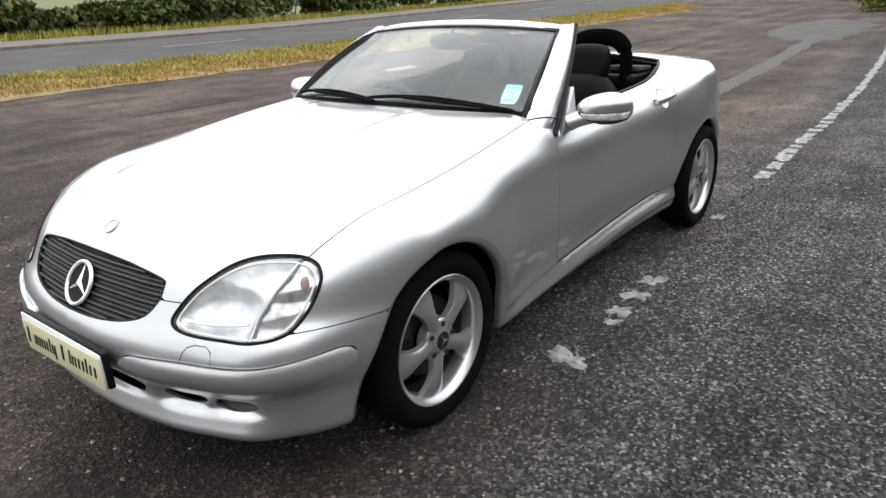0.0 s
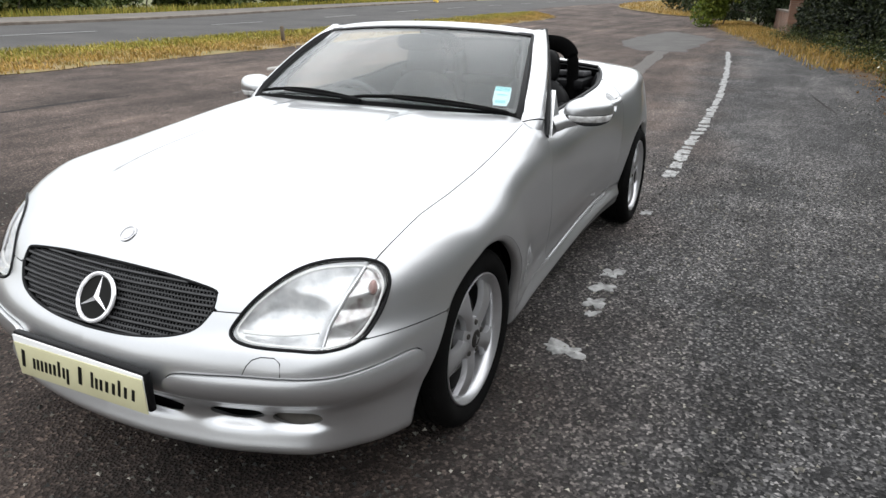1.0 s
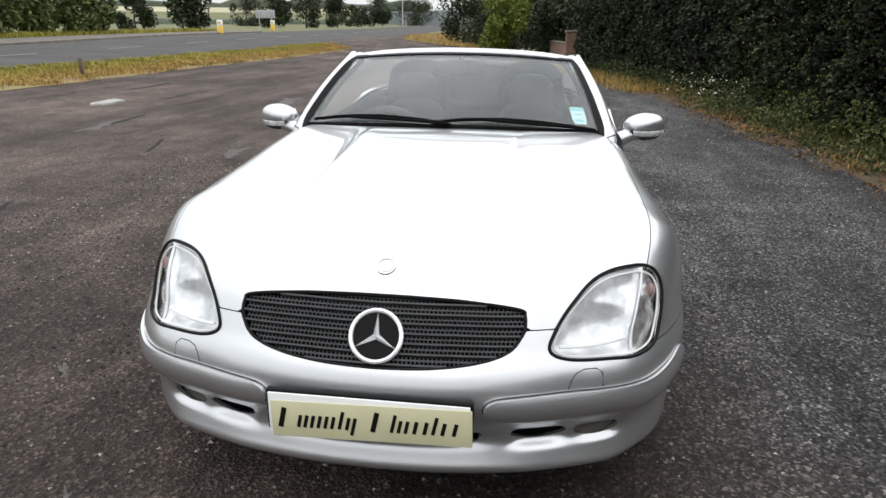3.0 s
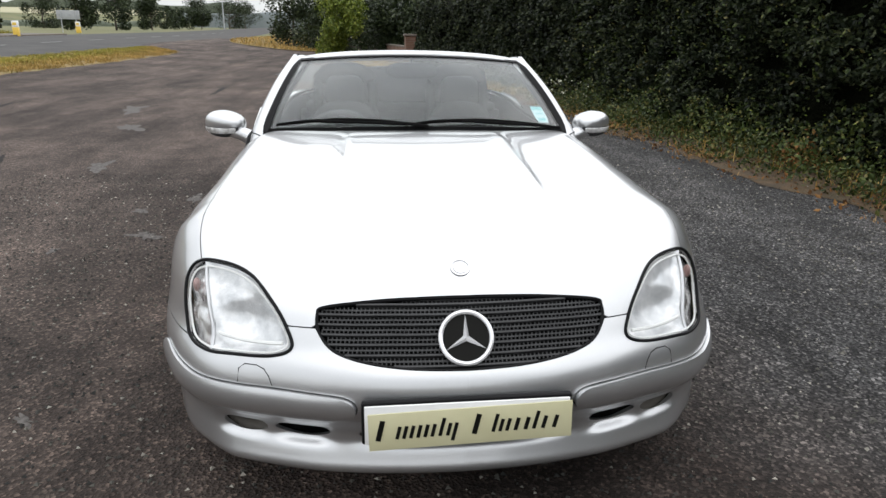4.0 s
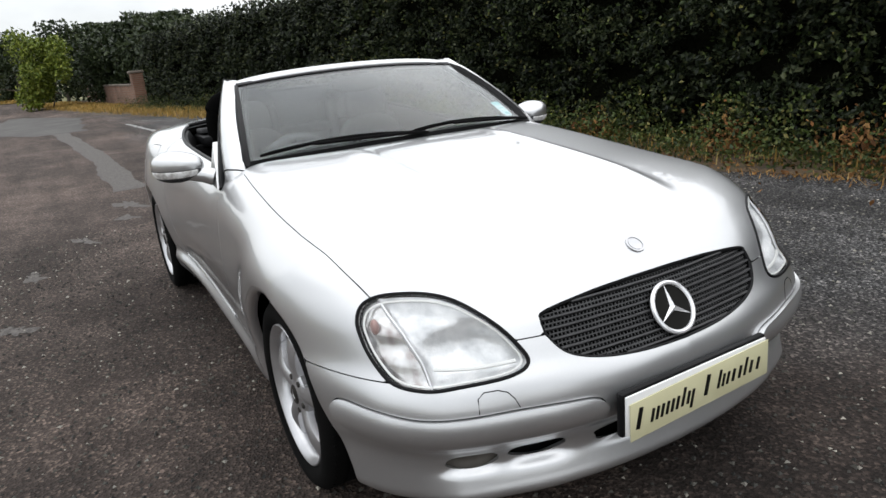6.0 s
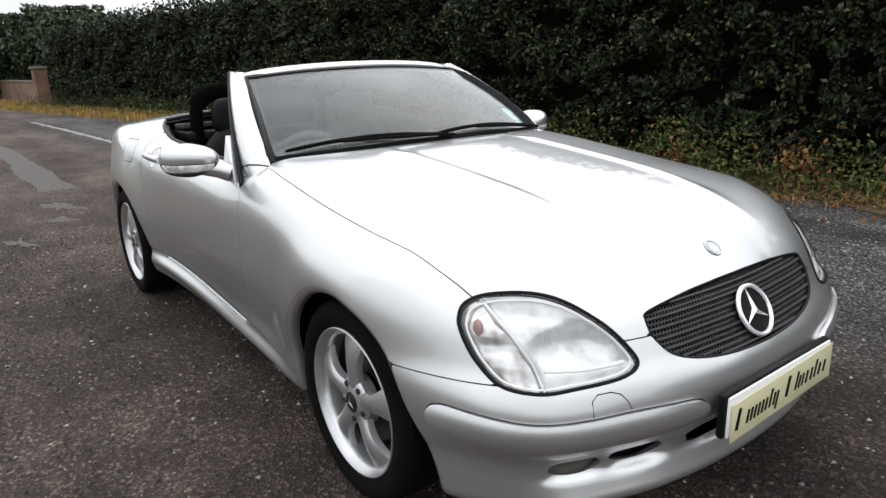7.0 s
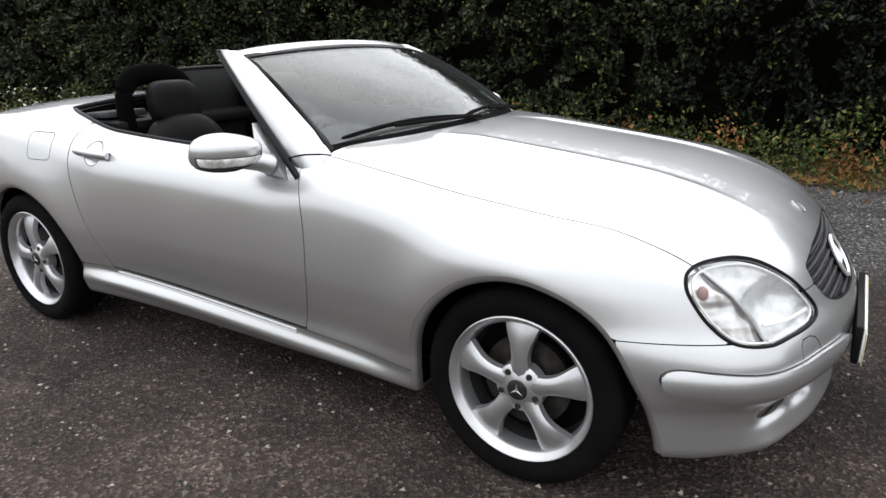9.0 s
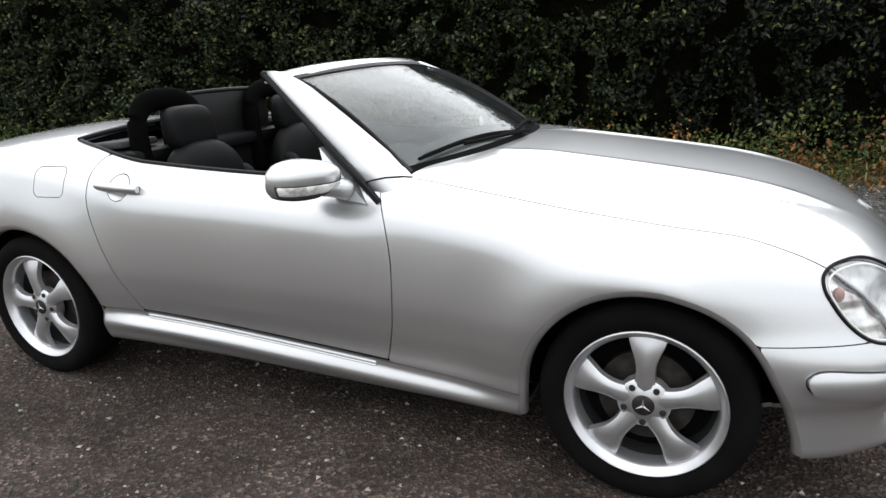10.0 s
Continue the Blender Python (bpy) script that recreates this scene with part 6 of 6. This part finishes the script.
leaves("verge_weeds", np.concatenate([foot_points(24000, -11, 6.5, -0.05, 1.15, 0.55), foot_points(8000, -28, -11, 0.0, 1.15, 0.55)]), 0.048, WEEDLEAF, "green and yellow weeds at the foot of the hedge", "weeds", 1.0, -0.2)
fp = foot_points(1300, -14, 7, 0.15, 1.2, 0.0)
fp[:, 2] = 0.01
blades("verge_grass", fp, 0.15, STRAW, "dry straw grass at the foot of the hedge")
fp = foot_points(13000, -46, -14, -0.9, 1.5, 0.0)
fp[:, 2] = 0.01
blades("straw_grass", fp, 0.13, STRAW, "dry straw grass by the garden wall", 0.010)
for px, py, r, tall in ((-1.25, 5.0, 0.40, 0.50), (-0.25, 5.05, 0.30, 0.42), (-2.5, 5.0, 0.35, 0.42), (1.6, 5.1, 0.5, 0.5), (0.8, 4.85, 0.35, 0.3), (-4.4, 5.0, 0.4, 0.35)):
    n = 260
    c = np.stack([px + rs.normal(0, r * 0.38, n), py - 0.42 + rs.normal(0, 0.12, n), np.abs(rs.normal(0, tall * 0.42, n)) + 0.03], 1)
    leaves("dead_bracken", c, 0.055, RUST, "rust-brown dead bracken against the hedge", "bracken", 1.2, -0.1)
wf = foot_points(110, -14, -10.2, 0.1, 0.9, 0.0)
wf[:, 2] = rs.uniform(0.15, 0.55, len(wf))
leaves("white_flowers", wf, 0.05, FLOWER, "small white flowers among the weeds", "flowers", 1.0, -0.4)
yf = foot_points(160, -7, 3, 0.3, 1.2, 0.0)
yf[:, 2] = rs.uniform(0.2, 0.6, len(yf))
leaves("yellow_flowers", yf, 0.035, BRIGHTLEAF, "small yellow-green flower heads among the weeds", "flowers", 1.0, -0.4)

# orange straw lying flat in patches where the tarmac ends
sx = np.concatenate([rs.uniform(-11, 7, 15000), rs.uniform(-28, -11, 4000)])
sd = rs.normal(0.16, 0.20, len(sx)) + 0.25 * np.array([noise.noise((a * 0.75, 4.0, 1.0)) for a in sx])
sy = hedge_edge(sx) + sd
patchy = np.array([noise.noise((a * 0.9, b * 1.4, 12.0)) + 0.5 * noise.noise((a * 3.3, b * 4.0, 15.0)) for a, b in zip(sx, sy)]) + rs.normal(0, 0.10, len(sx)) > 0.10
sx, sy = sx[patchy], sy[patchy]
blades("flat_straw", np.stack([sx, sy, rs.uniform(0.012, 0.03, len(sx))], 1), 0.035, ORANGESTRAW, "rust-orange dead straw lying along the tarmac's edge", 0.004, 2.6)
# fallen leaves and dry stalks along the tarmac's edge
lx = np.concatenate([rs.uniform(-11, 6, 900), rs.uniform(-28, -11, 300)])
ly = hedge_edge(lx) + rs.normal(0.12, 0.26, len(lx)) + 0.12 * np.array([noise.noise((a * 1.3, 0.0, 6.0)) for a in lx])
leaves("leaf_litter", np.stack([lx, ly, rs.uniform(0.008, 0.03, len(lx))], 1), 0.05, RUST, "brown leaf litter along the edge of the tarmac", "leaf litter", 1.0, 0.0, face=(0, 0, 0.1))

# dry verge between lay-by and road
n = 80000
x = np.concatenate([rs.uniform(-24, 6, n * 2 // 3), rs.uniform(-42.5, -24, n // 3)])
t = rs.beta(1.1, 1.1, len(x))
y = verge_far(x) * t + verge_near(x) * (1 - t) + rs.normal(0, 0.12, len(x))
clump = np.array([noise.noise((a * 0.8, b * 1.1, 3.0)) + 0.6 * noise.noise((a * 2.6, b * 2.6, 8.0)) for a, b in zip(x, y)])
rim = np.minimum(t, 1 - t)
keep = clump + 2.2 * np.minimum(rim, 0.25) + rs.normal(0, 0.15, len(x)) > 0.02
x, y, t, clump = x[keep], y[keep], t[keep], clump[keep]
z = height(x, y) + 0.02
pts = np.stack([x, y, z], 1)
green = t + rs.normal(0, 0.16, len(x)) > 0.55
blades("dry_verge_grass", pts[~green], 0.075 * (1 + 0.6 * clump[~green]), STRAW, "dry golden grass on the roadside verge", 0.008, 0.9)
blades("green_verge_grass", pts[green], 0.09 * (1 + 0.6 * clump[green]), GREENGRASS, "yellow-green grass on the roadside verge", 0.008, 0.9)
stump = tagged(part("verge_post", box((0.09, 0.09, 0.46), (-14.1, -10.9, float(height(-14.1, -10.9)) + 0.23), (2, 3, 15), 0.012), TIMBER), "short weathered timber post in the grass verge", "post")


def tree(name, x, y, tall, wide, mat, label, count=2600, leaf=0.16, trunk=0.3, seed=1, squash=1.0):
    """A tapered trunk with limbs and a crown of leaf clumps."""
    r = random.Random(seed)
    z0 = float(height(x, y)) - 0.03
    top = thing(name, label, "tree", pose(x, y, z0))
    bm = bmesh.new()
    tube([(0, 0, -0.05), (0.02 * tall, 0, tall * 0.25), (0.0, 0.02 * tall, tall * 0.55), (0, 0, tall * 0.8)], [0.035 * tall * 0.7, 0.026 * tall * 0.7, 0.016 * tall * 0.7, 0.005 * tall], 8, bm)
    clumps = []
    for k in range(11):
        a = r.uniform(0, 6.28)
        h = tall * r.uniform(trunk, 0.88)
        reach = wide * 0.5 * r.uniform(0.45, 0.9) * (1 - 0.5 * max(0, h / tall - 0.5))
        tip = Vector((math.cos(a) * reach, math.sin(a) * reach, h))
        tube([(0, 0, h * 0.7), tip * 0.6 + Vector((0, 0, h * 0.33)), tip], [0.012 * tall, 0.008 * tall, 0.003 * tall], 5, bm)
        clumps.append((tip, wide * r.uniform(0.16, 0.30)))
    clumps.append((Vector((0, 0, tall * 0.86)), wide * 0.22))
    clumps.append((Vector((0, 0, tall * 0.6)), wide * 0.30))
    part("trunk", bm, BARK, top)
    c = []
    for i in range(count):
        p, rad = clumps[i % len(clumps)]
        d = Vector((r.gauss(0, 1), r.gauss(0, 1), r.gauss(0, 0.9))).normalized() * (rad * r.uniform(0.35, 1.08))
        q = p + d
        q.z = max(q.z, tall * trunk * 0.35)
        c.append((q.x, q.y, min(q.z * squash, tall)))
    leaves("crown", np.array(c), leaf, mat, "", "", 1.2, 0.3, top)
    return top


def bush(name, x, y, tall, wide, deep, mat, label, count=2600, leaf=0.12, seed=1):
    """A leafy bush of overlapping clumps down to the ground."""
    r = random.Random(seed)
    top = thing(name, label, "bush", pose(x, y, float(height(x, y)) - 0.03))
    bm = bmesh.new()
    for k in range(1):
        a = r.uniform(0, 6.28)
        tip = Vector((math.cos(a) * wide * 0.13, math.sin(a) * deep * 0.33, tall * r.uniform(0.5, 0.85)))
        tube([(0, 0, -0.05), tip * 0.5 + Vector((0, 0, tall * 0.1)), tip], [0.04, 0.03, 0.01], 5, bm)
    part("stem", bm, BARK, top)
    centres = [(Vector((r.uniform(-0.36, 0.36) * wide, r.uniform(-0.36, 0.36) * deep, tall * r.uniform(0.15, 0.8))), r.uniform(0.13, 0.26)) for _ in range(16)]
    c = []
    for i in range(count):
        p, rad = centres[i % 16]
        d = Vector((r.gauss(0, 1), r.gauss(0, 1), r.gauss(0, 1))).normalized() * r.uniform(0.4, 1.05)
        c.append((p.x + d.x * rad * wide, p.y + d.y * rad * deep, min(max(0.03, p.z + d.z * rad * tall), tall * 1.02)))
    leaves("foliage", np.array(c), leaf, mat, "", "", 1.2, 0.2, top)
    return top


# beyond the hedge: garden wall, gate pier, shrubs and trees
def brick_material():
    m = material("old_brickwork", (0.27, 0.15, 0.10), 0.9)
    c = m.node_tree.nodes.new("ShaderNodeTexCoord")
    b = node(m, "ShaderNodeTexBrick", Scale=1.0)
    b.inputs["Color1"].default_value = (0.17, 0.075, 0.048, 1)
    b.inputs["Color2"].default_value = (0.25, 0.12, 0.075, 1)
    b.inputs["Mortar"].default_value = (0.20, 0.165, 0.13, 1)
    b.inputs["Mortar Size"].default_value = 0.012
    b.inputs["Brick Width"].default_value = 0.225
    b.inputs["Row Height"].default_value = 0.075
    mp = node(m, "ShaderNodeMapping")
    mp.inputs["Rotation"].default_value = (radians(90), 0, 0)
    link(m, c, "Object", mp, "Vector")
    link(m, mp, "Vector", b, "Vector")
    dirt = ramp(m, noise_node(m, 1.5, 5), "Fac", [(0.3, (0.6, 0.6, 0.58)), (0.7, (1.1, 1.1, 1.1))])
    x = mixed(m, b, "Color", dirt, "Color", 1.0, mode="MULTIPLY")
    link(m, x, "Color", bsdf(m), "Base Color")
    return m


BRICKWORK = brick_material()
wall = thing("garden_wall", "low weathered red brick garden wall with gate pier", "wall", pose(-29.0, 2.45, 0, 0, 0, 183.5))
part("wall_body", box((15.5, 0.225, 0.85), (8.1, 0, 0.425), bevel=0.01), BRICKWORK, wall, smooth=False)
part("coping", box((15.5, 0.28, 0.07), (8.1, 0, 0.885), bevel=0.015), KERB, wall)
part("pier", box((0.46, 0.46, 1.35), (0.2, 0, 0.675), bevel=0.012), BRICKWORK, wall, smooth=False)
part("pier_cap", box((0.56, 0.56, 0.10), (0.2, 0, 1.40), bevel=0.03), KERB, wall)

bush("conifer_bush", -37.6, -0.7, 4.0, 4.8, 2.8, BRIGHTLEAF, "bright yellow-green conifer bush at the lay-by's end", 8500, 0.17, 4)
bush("dark_shrub", -38.6, 1.9, 3.6, 2.6, 2.4, DARKLEAF, "dark evergreen shrub beside the conifer bush", 5200, 0.17, 6)
for i in range(5):
    bush("garden_shrub", -28.2 - 3.4 * i, 4.6 - 0.25 * i, 3.5 + 0.3 * math.sin(i * 2.3), 5.4, 3.2, DARKLEAF, "dark brown-green shrub rising behind the garden wall", 6500, 0.22, 90 + i)
for i, (x, y, tall, wide) in enumerate(((-66, -5.6, 6.2, 5.4), (-58, -2.2, 5.0, 4.2), (-33, 5.2, 4.0, 4.5), (-38, 4.6, 4.3, 5.0), (-43, 3.6, 4.3, 4.6), (-49, 0.5, 5.0, 5.0), (-47, 2.6, 4.6, 4.0))):
    tree("garden_tree", x, y, tall, wide, DARKLEAF, "dark leafy garden tree behind the wall", 5200, 0.27, 0.06, 20 + i)

# far side of the road: scrub, trees, bollards, sign
for i in range(15):
    x = -6.0 - 2.6 * i
    tall = 1.4 + 1.5 * min(1, max(0, (i - 3) / 4)) + 0.35 * math.sin(i * 2.1)
    bush("roadside_scrub", x, float(road_far(x)) - 5.6 - 0.6 * math.sin(i * 1.3), tall, 4.0, 2.4, WEEDLEAF if i < 4 else SCRUBLEAF, "overgrown olive scrub beyond the footway" if i < 4 else "dense green scrub beyond the footway", 4200, 0.30, 40 + i)
for x in (-1.0, 4.0, 9.0, 14.0):
    bush("roadside_scrub", x, float(road_far(x)) - 6.0, 1.3, 6.0, 2.4, WEEDLEAF, "overgrown olive scrub beyond the footway", 900, 0.22, 60 + int(x))
fx = rs.uniform(-60, 18, 15000)
fy = road_far(fx) - 3.0 - 3.0 * rs.uniform(0, 1, 15000)
blades("far_verge_grass", np.stack([fx, fy, height(fx, fy) - 0.02], 1), 0.35, GREENGRASS, "rough grass beyond the footway", 0.02)


def bollard(x, y):
    z = float(height(x, y))
    b = thing("traffic_bollard", "yellow and white traffic bollard on the road island", "bollard", pose(x, y, z), "bollards on the road island")
    part("body", box((0.28, 0.42, 0.62), (0, 0, 0.31), bevel=0.04), YELLOW, b)
    part("head", box((0.28, 0.42, 0.46), (0, 0, 0.85), bevel=0.05), WHITEPL, b)
    part("band", box((0.29, 0.30, 0.22), (0, 0, 0.86), bevel=0.02), YELLOW, b)


bollard(-52.8, -24.6)
bollard(-72.5, -27.4)
board = thing("road_sign", "grey back of a road sign on two posts", "sign", pose(-76, -29.5, float(height(-76, -29.5)), 0, 0, 8))
part("panel", box((0.05, 2.2, 0.9), (0, 0, 1.75), bevel=0.01), SIGNGREY, board)
for dy in (-0.7, 0.7):
    part("post", tube([(0.06, dy, -0.1), (0.06, dy, 2.15)], 0.045, 8), SIGNGREY, board)
for i, (x, y, tall, wide) in enumerate(((-62, -32.5, 5.2, 4.2), (-95, -35.5, 5.6, 4.0), (-110, -35.5, 7.0, 5.0), (-122, -33.5, 6.4, 4.4), (-185, -38, 7.5, 8.0), (-200, -33.5, 9.0, 9.0), (-216, -31.5, 8.0, 8.5), (-188, -52, 6.0, 6.0), (-75, -45, 4.8, 4.0), (-140, -58, 7, 6), (-110, -3, 6.5, 6.5), (-150, -5, 8.0, 9.0))):
    tree("roadside_tree", x, y, tall, wide, DARKLEAF, "small dark tree beside the distant road", 3600, 0.34, 0.08, 80 + i)
for i, (x, y, wide) in enumerate(((-148, -36, 12.0), (-152, -31.5, 9.0))):
    bush("distant_thicket", x, y, 4.6, wide, 5.0, DARKLEAF, "dense dark thicket beside the distant road", 3600, 0.40, 120 + i)


def utility_pole(x, y):
    p = thing("utility_pole", "tall grey utility pole beside the distant road", "utility pole", pose(x, y, float(height(x, y)) - 0.05))
    part("pole", tube([(0, 0, -0.2), (0, 0, 5.0), (0, 0, 10.5)], [0.16, 0.13, 0.10], 8), SIGNGREY, p)
    part("crossarm", box((0.12, 1.4, 0.12), (0, 0, 9.8), bevel=0.01), TIMBER, p)


utility_pole(-168, -29.5)

# straw verge past the lay-by's end
end_low = curve([-120, -100, -66, -58, -54], [-12.5, -12.0, -11.6, -8.6, -4.5])
sheet("end_verge", [-120 + 1.0 * i for i in range(67)], lambda x: end_low(x), lambda x: end_low(x) * 0 - 2.6, 6, 0.05, SOIL, "straw-coloured verge past the end of the lay-by", "verge", wobble=0.3)
ex = rs.uniform(-118, -54, 9000)
ey = end_low(ex) + (-2.6 - end_low(ex)) * rs.uniform(0, 1, 9000)
blades("end_verge_grass", np.stack([ex, ey, height(ex, ey) + 0.04], 1), 0.22, STRAW, "dry straw grass past the end of the lay-by", 0.02, 0.9)

# far fields and woods
def far_band(name, pts, tall, mat, label, category, step=6.0, uneven=0.4, rise=0.0):
    """A long lumpy belt of distant growth along a line."""
    verts, faces = [], []
    for (x0, y0), (x1, y1) in zip(pts, pts[1:]):
        count = int(math.hypot(x1 - x0, y1 - y0) / step)
        for i in range(count + 1):
            t = i / count
            x, y = x0 + (x1 - x0) * t, y0 + (y1 - y0) * t
            h = tall * (0.55 + uneven * noise.noise((x * 0.03, y * 0.03, 1.0)) + uneven * 0.9 * noise.noise((x * 0.11, y * 0.11, 4.0)))
            k = len(verts)
            g = float(height(x, y)) + rise
            for dd, hh in ((0, -1), (0.6, 0.55), (2.0, 0.9), (6.0, 1.0), (14.0, 0.6), (20, -1)):
                r = math.hypot(x, y)
                verts.append((x + x / r * dd, y + y / r * dd, g + (h * hh if hh > 0 else -0.5)))
            if k and i:
                for j in range(5):
                    faces.append((k - 6 + j, k + j, k + j + 1, k - 5 + j))
    return tagged(mesh_ob(name, verts, faces, mat), label, category, kind="stuff")


# the haze of distance is mixed into the woodland and hill colours
WOOD = varied("hazed_woodland", [(0.3, (0.055, 0.068, 0.046)), (0.7, (0.095, 0.11, 0.075))], 0.08, 1.0, 0.7, 1.0, 1.0)
HAZE = varied("far_hills", [(0.3, (0.15, 0.17, 0.175)), (0.7, (0.21, 0.235, 0.235))], 0.02, 1.0)
PALEFIELD = varied("pale_stubble", [(0.3, (0.30, 0.28, 0.17)), (0.7, (0.40, 0.37, 0.24))], 0.05, 1.0)
far_band("far_woods", [(40, -345), (-200, -345), (-365, -245), (-415, -100), (-440, -60)], 7, WOOD, "dark belt of distant woodland", "woodland", 6.0, 0.45, 9.0)
far_band("far_hills", [(300, -1200), (-300, -1250), (-900, -900), (-1300, -300), (-1300, 200)], 62, HAZE, "hazy wooded hills on the horizon", "hills", 40, 0.12)
far_band("field_hedge", [(60, -95), (-60, -110), (-190, -120), (-300, -80)], 3.2, WOOD, "field hedge across the farmland", "hedge", 3)
# two fields on the slope: rough grass below, pale stubble above
slope = [[(60, -128), (-150, -135), (-300, -105), (-330, -70)], [(60, -230), (-165, -235), (-330, -165), (-370, -85)], [(60, -350), (-205, -350), (-372, -250), (-425, -100)]]
for k, (mat, label, name) in enumerate(((FIELD, "rough green field on the far slope", "grass_field"), (PALEFIELD, "pale stubble field in the distance", "stubble_field"))):
    fv = [(x, y, float(height(x, y)) + dz) for row, dz in zip(slope[k:k + 2], ((-0.2, 5.2), (5.2, 9.2))[k]) for x, y in row]
    tagged(mesh_ob(name, fv, [(i, i + 1, i + 5, i + 4) for i in range(3)], mat), label, "field", kind="structure")
